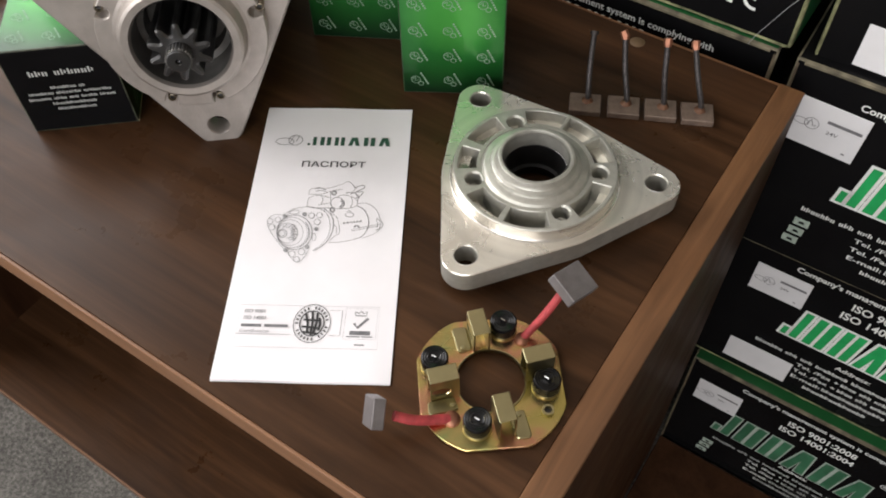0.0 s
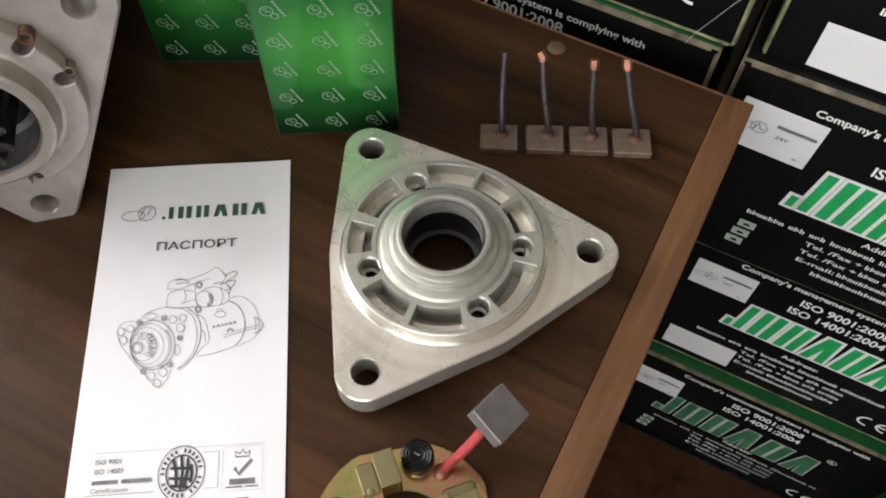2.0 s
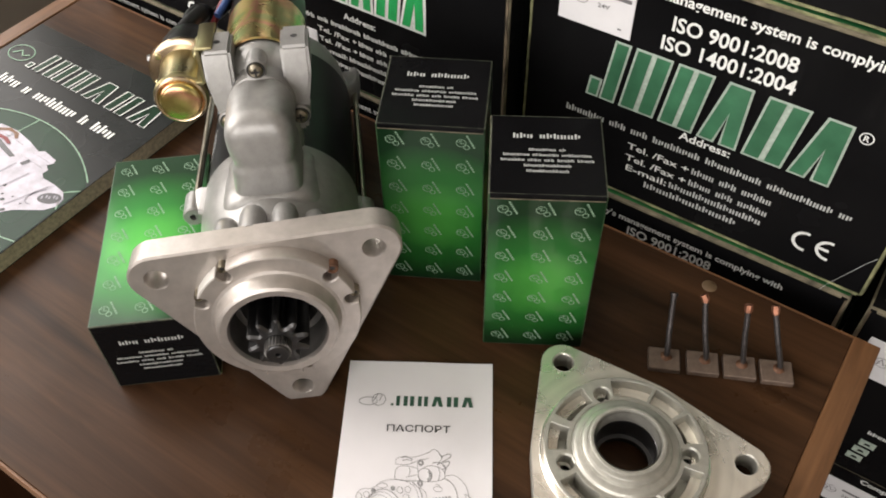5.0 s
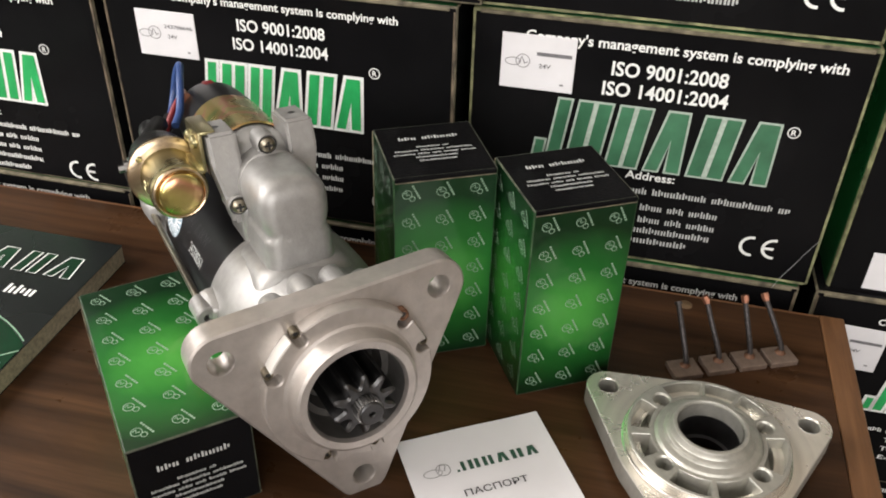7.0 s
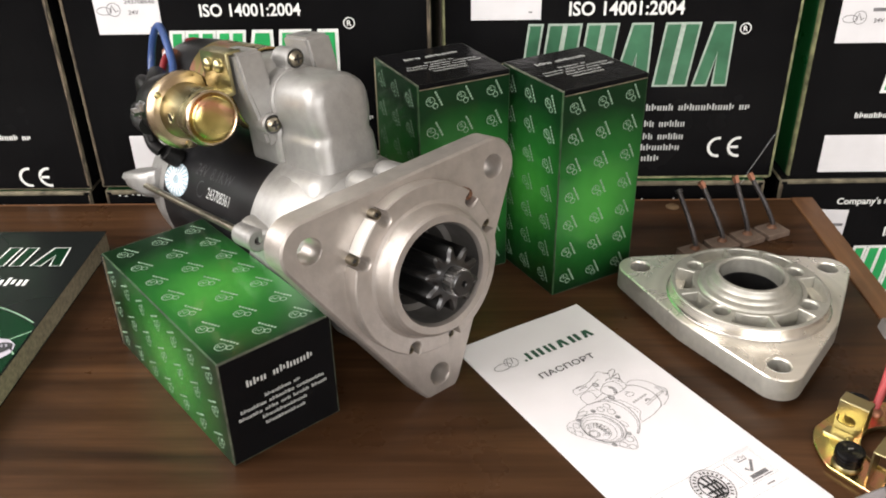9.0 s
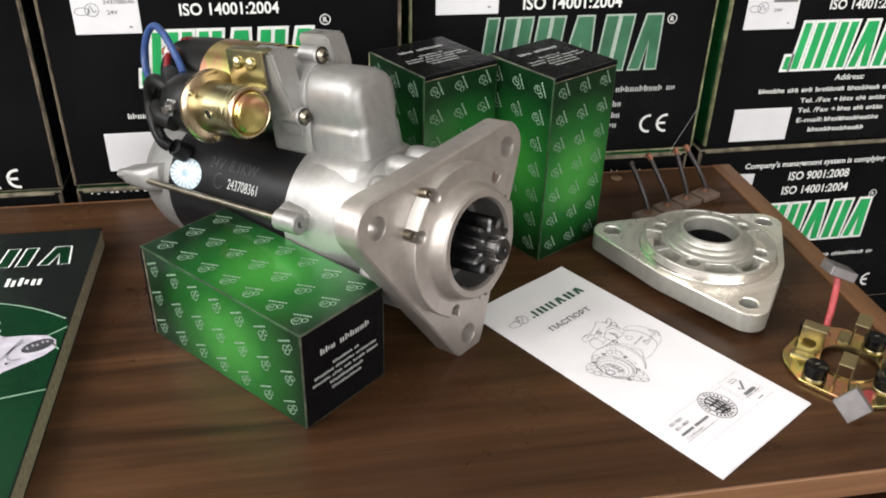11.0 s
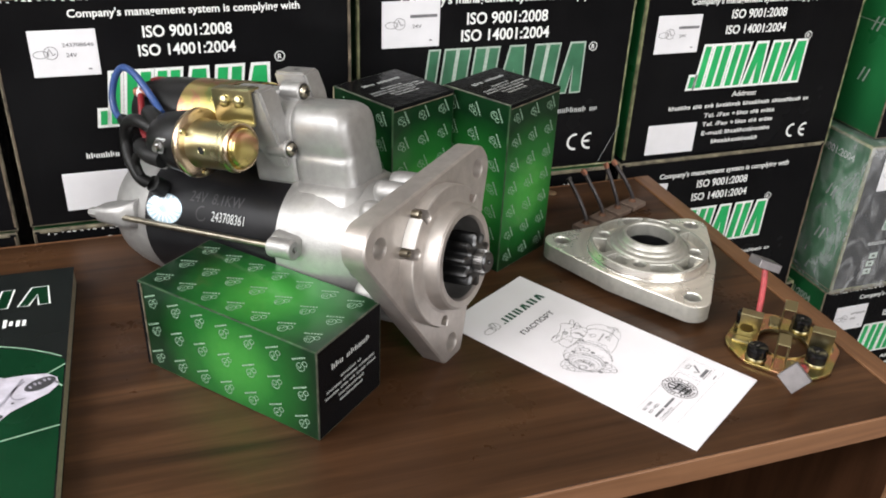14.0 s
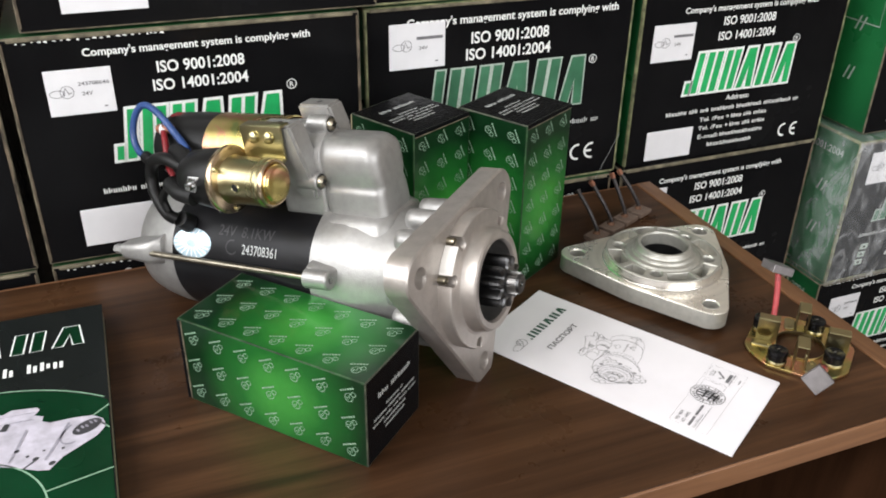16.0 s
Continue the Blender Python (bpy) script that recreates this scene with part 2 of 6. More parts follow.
def turned_metal(name, colour, rough):
    """Aluminium faced on a lathe: fine rings round z, patches of wear and handling."""
    m, nt, b = mat_new(name)
    tc = nt.nodes.new("ShaderNodeTexCoord")
    flat_at = nt.nodes.new("ShaderNodeVectorMath")
    flat_at.operation = 'MULTIPLY'
    flat_at.inputs[1].default_value = (1, 1, 0)
    nt.links.new(tc.outputs["Object"], flat_at.inputs[0])
    ln = nt.nodes.new("ShaderNodeVectorMath")
    ln.operation = 'LENGTH'
    nt.links.new(flat_at.outputs[0], ln.inputs[0])
    wide = nt.nodes.new("ShaderNodeTexNoise")
    wide.noise_dimensions = '1D'
    wide.inputs["Scale"].default_value, wide.inputs["Detail"].default_value = 130, 2
    nt.links.new(ln.outputs["Value"], wide.inputs["W"])
    worn = noise_out(nt, tc.outputs["Object"], 34, 4, 0.6, 0.8)
    c = Vector(colour)
    mixed = nt.nodes.new("ShaderNodeMath")
    mixed.operation = 'MULTIPLY_ADD'
    nt.links.new(wide.outputs["Fac"], mixed.inputs[0])
    mixed.inputs[1].default_value = 0.7
    half_worn = nt.nodes.new("ShaderNodeMath")
    half_worn.operation = 'MULTIPLY'
    half_worn.inputs[1].default_value = 0.5
    nt.links.new(worn, half_worn.inputs[0])
    nt.links.new(half_worn.outputs[0], mixed.inputs[2])
    nt.links.new(ramp(nt, mixed.outputs[0], [(0.4, tuple(c * 0.84)), (0.6, tuple(c)), (0.8, tuple(c * 1.08))]), b.inputs["Base Color"])
    rough_from(nt, b, worn, rough - 0.07, rough + 0.12)
    b.inputs["Metallic"].default_value = 0.76
    b.inputs["Anisotropic"].default_value = 0.75
    unit = nt.nodes.new("ShaderNodeVectorMath")
    unit.operation = 'NORMALIZE'
    nt.links.new(flat_at.outputs[0], unit.inputs[0])
    nt.links.new(unit.outputs[0], b.inputs["Tangent"])
    return m


TURNED_EDGE = plain("turned_edge_aluminium", (0.76, 0.73, 0.67), 0.24, metal=0.9, var=0.08, scale=60)
POLISHED = turned_metal("skimmed_aluminium", (0.80, 0.765, 0.69), 0.27)
# paler aluminium: window light on the disc rim, put into the colour
LIT_RIM = plain("lit_rim_aluminium", (0.80, 0.79, 0.76), 0.42, metal=0.35, var=0.05, scale=90)
# near-black metal for holes and recesses; their shade is in the colour
HOLE_DARK = plain("dark_hole_metal", (0.07, 0.07, 0.072), 0.32, metal=0.9, var=0.3, scale=60)
STEEL = plain("bright_steel", (0.55, 0.55, 0.55), 0.25, metal=1.0, var=0.15, scale=90)
ROD = plain("plated_rod_steel", (0.30, 0.27, 0.21), 0.33, metal=1.0, var=0.3, scale=90)


def rainbow_zinc():
    """Yellow zinc plating with pink and green tarnish."""
    m, nt, b = mat_new("tarnished_yellow_zinc")
    v = coords(nt, (1, 1, 1))
    n = noise_out(nt, v, 24, 3, 0.5, 0.8)
    nt.links.new(ramp(nt, n, [(0.30, (0.23, 0.37, 0.13)), (0.38, (0.54, 0.46, 0.15)), (0.47, (0.62, 0.48, 0.19)), (0.54, (0.70, 0.34, 0.22)), (0.60, (0.60, 0.45, 0.18)), (0.72, (0.33, 0.43, 0.17))]), b.inputs["Base Color"])
    rough_from(nt, b, noise_out(nt, v, 20, 3), 0.18, 0.34)
    b.inputs["Metallic"].default_value = 1.0
    bump(nt, b, noise_out(nt, v, 60, 3), 0.15, 0.0006)
    return m


ZINC_RAINBOW = rainbow_zinc()
ZINC = plain("yellow_zinc_plating", (0.42, 0.375, 0.212), 0.31, metal=1.0, var=0.2, scale=25, smudge=0.07)
YOKE = plain("black_enamel", (0.008, 0.008, 0.009), 0.38, var=0.3, scale=30, bump_d=0.0002, spec=0.2)
RUBBER = plain("black_rubber", (0.008, 0.008, 0.008), 0.45, var=0.3, scale=120, bump_d=0.0003, spec=0.25)
PLASTIC = plain("black_moulded_plastic", (0.008, 0.008, 0.008), 0.34, var=0.25, scale=60, bump_d=0.0002, spec=0.25)
BLUE = plain("blue_wire_insulation", (0.028, 0.065, 0.20), 0.4, var=0.15, scale=60)
RED = plain("red_wire_insulation", (0.20, 0.012, 0.016), 0.4, var=0.15, scale=60)
PINK = plain("red_braided_sleeve", (0.38, 0.05, 0.055), 0.55, var=0.35, scale=160, bump_d=0.0006)
COPPER = plain("copper", (0.36, 0.165, 0.105), 0.5, metal=0.8, var=0.25, scale=200)
CARBON = plain("carbon_brush", (0.19, 0.138, 0.108), 0.5, metal=0.3, var=0.2, scale=200, bump_d=0.0003)
CARBON_DARK = plain("dark_carbon_brush", (0.18, 0.168, 0.17), 0.36, metal=0.35, var=0.15, scale=160)
BRAID = plain("dark_copper_braid", (0.06, 0.055, 0.055), 0.45, metal=0.6, var=0.4, scale=500, bump_d=0.0005)
COVER_DARK = plain("charcoal_gloss_cover", (0.010, 0.012, 0.0115), 0.26, var=0.15, scale=20, spec=0.22)
COVER_GREEN = plain("green_gloss_cover", (0.0035, 0.032, 0.012), 0.28, var=0.25, scale=14, spec=0.22)
PAGES = plain("paper_edges", (0.29, 0.25, 0.165), 0.8, var=0.3, scale=300)
PHOTO_MID = plain("printed_mid_grey", (0.30, 0.29, 0.34), 0.35, var=0.3, scale=90)
PHOTO = plain("printed_pale_grey", (0.50, 0.48, 0.55), 0.35, var=0.22, scale=90)
PHOTO_DARK = plain("printed_dark_grey", (0.05, 0.05, 0.055), 0.35, var=0.3, scale=90)
SCREWCAP = plain("tan_plastic_cap", (0.15, 0.095, 0.05), 0.5, var=0.15)
FOIL = plain("pale_holographic_sticker", (0.55, 0.72, 0.82), 0.25, metal=0.35, var=0.3, scale=160)


def film_material():
    m, nt, b = mat_new("clear_stretch_film")
    v = coords(nt, (1, 1, 1))
    n = noise_out(nt, coords(nt, (1.0, 0.4, 1.0)), 26, 6, 0.62, 2.2)
    b.inputs["Base Color"].default_value = (0.85, 0.88, 0.9, 1)
    b.inputs["Roughness"].default_value = 0.10
    b.inputs["Specular IOR Level"].default_value = 1.0
    tr = nt.nodes.new("ShaderNodeBsdfTransparent")
    mx = nt.nodes.new("ShaderNodeMixShader")
    mr = nt.nodes.new("ShaderNodeMapRange")
    mr.inputs["From Min"].default_value, mr.inputs["From Max"].default_value = 0.45, 0.72
    mr.inputs["To Min"].default_value, mr.inputs["To Max"].default_value = 0.10, 0.50
    nt.links.new(n, mr.inputs["Value"])
    nt.links.new(mr.outputs[0], mx.inputs[0])
    nt.links.new(tr.outputs[0], mx.inputs[1])
    nt.links.new(b.outputs[0], mx.inputs[2])
    out = nt.nodes["Material Output"]
    nt.links.new(mx.outputs[0], out.inputs[0])
    bump(nt, b, n, 0.6, 0.003)
    return m


FILM = film_material()

# ---- mesh helpers ----


def mesh_of(name, bm, mats, smooth=None):
    bm.normal_update()
    me = bpy.data.meshes.new(name)
    bm.to_mesh(me)
    bm.free()
    for m in (mats if isinstance(mats, (list, tuple)) else [mats]):
        me.materials.append(m)
    if smooth is not None:
        me.shade_smooth()
        if smooth < 179:
            me.set_sharp_from_angle(angle=radians(smooth))
    return me


def part(name, bm, mats, parent, label="", m=None, smooth=None, kind=""):
    ob = new(name, mesh_of(name, bm, mats, smooth))
    ob.parent = parent
    if m is not None:
        ob.matrix_local = m
    return tagged(ob, label=label, kind=kind)


def part_mesh(name, me, parent, label="", m=None, kind=""):
    ob = new(name, me)
    ob.parent = parent
    if m is not None:
        ob.matrix_local = m
    return tagged(ob, label=label, kind=kind)


def thing(name, m, label, category, group="", kind=""):
    ob = new(name)
    ob.empty_display_size = 0.02
    ob.matrix_world = m
    return tagged(ob, label, category, group, kind)


def add_box(bm, x0, x1, y0, y1, z0, z1, bevel=0.0, seg=2, m=None):
    r = bmesh.ops.create_cube(bm, size=1.0)
    vs = r["verts"]
    for v in vs:
        v.co = Vector(((x0 + x1) / 2 + v.co.x * (x1 - x0), (y0 + y1) / 2 + v.co.y * (y1 - y0), (z0 + z1) / 2 + v.co.z * (z1 - z0)))
    if bevel:
        es = list({e for v in vs for e in v.link_edges})
        r = bmesh.ops.bevel(bm, geom=es, offset=bevel, segments=seg, affect='EDGES', profile=0.6)
        vs = list({v for f in r["faces"] for v in f.verts} | {v for v in vs if v.is_valid})
    if m is not None:
        bmesh.ops.transform(bm, matrix=m, verts=vs)
    return vs


def box(x0, x1, y0, y1, z0, z1, bevel=0.0, seg=2, m=None):
    bm = bmesh.new()
    add_box(bm, x0, x1, y0, y1, z0, z1, bevel, seg, m)
    return bm


def add_lathe(bm, prof, n=48, m=None, closed=False):
    """Turns the (radius, height) profile round z."""
    rings = []
    for r, z in prof:
        if r < 1e-6:
            rings.append([bm.verts.new((0, 0, z))])
        else:
            rings.append([bm.verts.new((r * math.cos(2 * math.pi * k / n), r * math.sin(2 * math.pi * k / n), z)) for k in range(n)])
    pairs = list(zip(rings, rings[1:] + rings[:1])) if closed else list(zip(rings, rings[1:]))
    for a, b in pairs:
        for k in range(n):
            q = [a[k % len(a)], a[(k + 1) % n % len(a)], b[(k + 1) % n % len(b)], b[k % len(b)]]
            q = list(dict.fromkeys(q))
            if len(q) > 2:
                bm.faces.new(q)
    vs = [v for r in rings for v in r]
    if m is not None:
        bmesh.ops.transform(bm, matrix=m, verts=vs)
    return vs


def lathe(prof, n=48, m=None, closed=False):
    bm = bmesh.new()
    add_lathe(bm, prof, n, m, closed)
    bmesh.ops.recalc_face_normals(bm, faces=bm.faces)
    return bm


def add_tube(bm, pts, r, n=10):
    """A round rod swept along smooth points."""
    pts = [Vector(p) for p in pts]
    rings, up = [], None
    for k, p in enumerate(pts):
        d = (pts[min(k + 1, len(pts) - 1)] - pts[max(k - 1, 0)]).normalized()
        if up is None:
            up = d.orthogonal().normalized()
        up = (up - d * up.dot(d)).normalized()
        s = d.cross(up)
        rr = r[k] if isinstance(r, (list, tuple)) else r
        rings.append([bm.verts.new(p + rr * (math.cos(2 * math.pi * j / n) * up + math.sin(2 * math.pi * j / n) * s)) for j in range(n)])
    for a, b in zip(rings, rings[1:]):
        for j in range(n):
            bm.faces.new((a[j], a[(j + 1) % n], b[(j + 1) % n], b[j]))
    bm.faces.new(list(reversed(rings[0])))
    bm.faces.new(rings[-1])


def spline(pts, per=8):
    """Points of a Catmull-Rom curve through pts."""
    p = [Vector(q) for q in pts]
    p = [2 * p[0] - p[1]] + p + [2 * p[-1] - p[-2]]
    out = []
    for a, b, c, d in zip(p, p[1:], p[2:], p[3:]):
        for k in range(per):
            t = k / per
            out.append(0.5 * ((2 * b) + (c - a) * t + (2 * a - 5 * b + 4 * c - d) * t * t + (3 * b - a - 3 * c + d) * t ** 3))
    return out + [p[-2]]


def tube(pts, r, n=10, smooth_curve=True):
    bm = bmesh.new()
    add_tube(bm, spline(pts) if smooth_curve else pts, r, n)
    return bm


def circle_pts(cx, cy, r, n=24, a0=0.0, a1=360.0):
    closed = abs(a1 - a0 - 360) < 1e-6
    k = n if closed else n + 1
    return [(cx + r * math.cos(radians(a0 + (a1 - a0) * i / n)), cy + r * math.sin(radians(a0 + (a1 - a0) * i / n))) for i in range(k)]


def hull_of_circles(cs, n=14):
    """Outline of a belt laid round circles (x, y, r) that stand in counter-clockwise order."""
    out = []
    for k, (x, y, r) in enumerate(cs):
        xp, yp, _ = cs[k - 1]
        xn, yn, _ = cs[(k + 1) % len(cs)]
        a0 = math.atan2(y - yp, x - xp) - math.pi / 2
        a1 = math.atan2(yn - y, xn - x) - math.pi / 2
        while a1 < a0:
            a1 += 2 * math.pi
        out += [(x + r * math.cos(a0 + (a1 - a0) * i / n), y + r * math.sin(a0 + (a1 - a0) * i / n)) for i in range(n + 1)]
    return out


def add_plate(bm, outer, holes, z0, z1, chamfer=0.0):
    """A flat plate with holes right through, between the heights z0 and z1."""
    loops = [outer] + list(holes)
    top, allv = [], []

    def ring(pts, z):
        vs = [bm.verts.new((x, y, z)) for x, y in pts]
        allv.extend(vs)
        return vs

    def shrink(pts, d, inward):
        n = len(pts)
        out = []
        for i in range(n):
            (xa, ya), (xb, yb) = pts[i - 1], pts[(i + 1) % n]
            tx, ty = xb - xa, yb - ya
            q = math.hypot(tx, ty) or 1
            s = 1 if inward else -1
            out.append((pts[i][0] - s * d * ty / q, pts[i][1] + s * d * tx / q))
        return out

    edges_top, edges_bot = [], []
    for k, pts in enumerate(loops):
        tp = shrink(pts, chamfer, True) if (chamfer and k == 0) else (shrink(pts, chamfer * 0.6, False) if chamfer else pts)
        rings = [ring(pts, z0)]
        if chamfer:
            rings += [ring(pts, z1 - chamfer)]
        rings += [ring(tp, z1)]
        n = len(pts)
        for a, b in zip(rings, rings[1:]):
            for i in range(n):
                bm.faces.new((a[i], a[(i + 1) % n], b[(i + 1) % n], b[i]))
        for r, store in ((rings[0], edges_bot), (rings[-1], edges_top)):
            for i in range(n):
                e = bm.edges.get((r[i], r[(i + 1) % n])) or bm.edges.new((r[i], r[(i + 1) % n]))
                store.append(e)
    for store in (edges_top, edges_bot):
        bmesh.ops.triangle_fill(bm, use_beauty=True, use_dissolve=False, edges=store)
    return allv


def plate(outer, holes, z0, z1, chamfer=0.0, m=None):
    bm = bmesh.new()
    vs = add_plate(bm, outer, holes, z0, z1, chamfer)
    bmesh.ops.recalc_face_normals(bm, faces=bm.faces)
    if m is not None:
        bmesh.ops.transform(bm, matrix=m, verts=vs)
    return bm


# ---- flat print helpers: drawn in x, y, facing +z ----


def add_poly(bm, pts, z=0.0):
    bm.faces.new([bm.verts.new((x, y, z)) for x, y in pts])


def add_bar(bm, x0, x1, y0, y1, slant=0.0):
    s = slant * (y1 - y0)
    add_poly(bm, [(x0, y0), (x1, y0), (x1 + s, y1), (x0 + s, y1)])


def add_line(bm, pts, w, closed=False):
    """A flat stroke of width w along pts."""
    n = len(pts)
    le, ri = [], []
    for i in range(n):
        a = pts[i - 1] if (i or closed) else pts[0]
        b = pts[(i + 1) % n] if (i < n - 1 or closed) else pts[-1]
        tx, ty = b[0] - a[0], b[1] - a[1]
        q = math.hypot(tx, ty) or 1
        le.append(bm.verts.new((pts[i][0] - ty / q * w / 2, pts[i][1] + tx / q * w / 2, 0)))
        ri.append(bm.verts.new((pts[i][0] + ty / q * w / 2, pts[i][1] - tx / q * w / 2, 0)))
    for i in range(n if closed else n - 1):
        j = (i + 1) % n
        bm.faces.new((ri[i], ri[j], le[j], le[i]))


def word_bars(bm, cx, y, h, words, gap=None, slant=0.0, width=None):
    """A centred line of writing as plain bars; words: relative lengths."""
    gap = gap if gap is not None else 0.55 * h
    unit = h * 0.62
    total = sum(words) * unit + gap * (len(words) - 1)
    k = (width / total) if width else 1.0
    x = cx - total * k / 2
    for w in words:
        add_bar(bm, x, x + w * unit * k, y, y + h, slant)
        x += (w * unit + gap) * k


def letter_bars(bm, cx, y, h, words, width):
    """A centred line of small print: upright strokes, one a letter, in words."""
    n = sum(words) + 0.8 * (len(words) - 1)
    u = width / n
    x = cx - width / 2
    for i, w in enumerate(words):
        for k in range(w):
            tall = 1.0 if (i * 5 + k * 3) % 4 in (0, 3) else 0.74
            add_bar(bm, x + u * 0.08, x + u * 0.37, y, y + h * tall)
            add_bar(bm, x + u * 0.55, x + u * 0.83, y + (h * 0.2 if k % 4 == 1 else 0.0), y + h * 0.74)
            x += u
        x += 0.8 * u


def text_mesh(body, x0, x1, y0, h, mat, shear=0.0, bold=0.0):
    """Lettering in the built-in font, fitted between x0 and x1 with its base at y0 and capital height h."""
    cu = bpy.data.curves.new("lettering", 'FONT')
    cu.body, cu.size, cu.shear, cu.offset, cu.resolution_u = body, 1.0, shear, bold, 3
    ob = new("lettering", cu)
    dg = bpy.context.evaluated_depsgraph_get()
    me = bpy.data.meshes.new_from_object(ob.evaluated_get(dg))
    bpy.data.objects.remove(ob)
    bpy.data.curves.remove(cu)
    xs = [v.co.x for v in me.vertices]
    lo, hi = min(xs), max(xs)
    for v in me.vertices:
        v.co = Vector((x0 + (v.co.x - lo) / (hi - lo) * (x1 - x0), y0 + v.co.y / 0.73 * h, 0))
    me.materials.clear()
    me.materials.append(mat)
    return me


FRONT = pose(0, -0.0005, 0, 90, 0, 0)     # print on a face that looks to -y


def wordmark(x0, x1, y0, y1, slant, grow=0.0):
    """The maker's wordmark as plain slanted bars and wedges: a list of outlines for each of its six blocks."""
    widths = (0.74, 0.95, 0.90, 1.02, 1.0, 1.02)
    gap = 0.27
    u = (x1 - x0 - slant * (y1 - y0)) / (sum(widths) + gap * 5)
    h, g, x, out = y1 - y0, grow, x0, []

    def lean(pts):
        return [(px + slant * (py - y0), py) for px, py in pts]

    def upright(a, b, top=1.0):
        return lean([(a - g, y0 - g), (b + g, y0 - g), (b + g, y0 + top * h + g), (a - g, y0 + top * h + g)])

    for k, w in enumerate(widths):
        w *= u
        if k == 0:
            out.append([upright(x - 0.06 * w, x + 0.30 * w, 0.28), upright(x + 0.52 * w, x + w)])
        elif k in (3, 5):
            c, t, f = x + w / 2, 0.27 * w, 0.37 * w
            out.append([lean([(x - g, y0 - g), (x + f + g, y0 - g), (c, y0 + 0.55 * h - 2 * g), (x + w - f - g, y0 - g), (x + w + g, y0 - g), (c + t + g, y1 + g), (c - t - g, y1 + g)])])
        else:
            out.append([upright(x, x + w)] if g > 0 else [upright(x, x + 0.42 * w), upright(x + 0.58 * w, x + w)])
        x += w + gap * u
    return out


# ---- the room ----


def structure(name, bm, mats, label, category, smooth=None):
    return tagged(new(name, mesh_of(name, bm, mats, smooth)), label, category, "", "structure")


RX0, RX1, RY0, RY1, RZ = -1.7, 2.3, -2.1, 0.92, 2.6
structure("floor", box(RX0 - 0.15, RX1 + 0.15, RY0 - 0.15, RY1 + 0.15, -0.1, 0.0), CARPET, "grey flecked low-pile carpet floor", "floor")
structure("ceiling", box(RX0 - 0.15, RX1 + 0.15, RY0 - 0.15, RY1 + 0.15, RZ, RZ + 0.1), CEIL, "plain white painted ceiling", "ceiling")
structure("wall_north", box(RX0 - 0.15, RX1 + 0.15, RY1, RY1 + 0.15, 0, RZ), PLASTER, "plain off-white wall behind the cartons", "wall")
structure("wall_east", box(RX1, RX1 + 0.15, RY0, RY1, 0, RZ), PLASTER, "plain off-white painted side wall", "wall")


def wall_with_opening(name, along, u0, u1, v0, v1, o0, o1, z0, z1, label):
    bm = bmesh.new()
    for a0, a1, b0, b1 in ((u0, o0, 0, RZ), (o1, u1, 0, RZ), (o0, o1, 0, z0), (o0, o1, z1, RZ)):
        if along == "y":
            add_box(bm, v0, v1, a0, a1, b0, b1)
        else:
            add_box(bm, a0, a1, v0, v1, b0, b1)
    return structure(name, bm, PLASTER, label, "wall")


wall_with_opening("wall_west", "y", RY0, RY1, RX0 - 0.15, RX0, -1.35, 0.75, 0.95, 2.45, "off-white wall with a wide window opening")
wall_with_opening("wall_south", "x", RX0 - 0.15, RX1 + 0.15, RY0 - 0.15, RY0, -0.85, 1.55, 1.0, 2.45, "off-white wall with a window opening")


def window_frame(name, m, w, h):
    win = thing(name, m, "white framed window with two clear panes", "window", kind="structure")
    for x0, x1, z0, z1 in ((0, w, 0, 0.06), (0, w, h - 0.06, h), (0, 0.06, 0.06, h - 0.06), (w - 0.06, w, 0.06, h - 0.06), (w / 2 - 0.04, w / 2 + 0.04, 0.06, h - 0.06)):
        part("frame_bar", box(x0, x1, -0.03, 0.03, z0, z1, 0.004), FRAME_WHITE, win)
    for x0, x1 in ((0.06, w / 2 - 0.04), (w / 2 + 0.04, w - 0.06)):
        p = part("pane", box(x0, x1, -0.003, 0.003, 0.06, h - 0.06), GLASS, win, "clear glass pane")
        p.visible_shadow = False
    return win


window_frame("window_1", pose(RX0 - 0.09, -1.35, 0.95, 0, 0, 90), 2.1, 1.5)
window_frame("window_2", pose(-0.85, RY0 - 0.09, 1.0), 2.4, 1.45)

# ---- the desk ----
DX0, DX1, DY0, DY1 = -0.80, 0.019, 0.007, 0.40
desk = thing("desk", pose(0, 0, 0), "dark walnut laminate desk with light edge banding and open front", "desk")
part("desk_top", box(DX0 + 0.018, DX1 - 0.018, DY0 + 0.0015, DY1 - 0.0015, T - 0.018, T, 0.0006, 1), WOOD, desk, "dark walnut laminate top")
part("front_edge_band", box(DX0 + 0.018, DX1 - 0.018, DY0 - 0.0005, DY0 + 0.0015, T - 0.018, T + 0.0002, 0.0004, 1), BAND, desk, "light wood edge band")
part("back_edge_band", box(DX0 + 0.018, DX1 - 0.018, DY1 - 0.0015, DY1, T - 0.018, T + 0.0002), BAND, desk)
for x0 in (DX0, DX1 - 0.018):
    side = part("side_panel", box(x0 + 0.0004, x0 + 0.0176, DY0 + 0.002, DY1, 0.0, T - 0.001), WOOD_Z, desk, "dark walnut side panel")
    part("top_edge_band", box(x0, x0 + 0.018, DY0 + 0.002, DY1, T - 0.001, T + 0.0012, 0.0006, 1), BAND_Y, side, "light wood edge band")
    part("upright_edge_band", box(x0, x0 + 0.018, DY0 - 0.0005, DY0 + 0.002, 0.0, T + 0.0012, 0.0006, 1), BAND_Z, side, "light wood edge band")
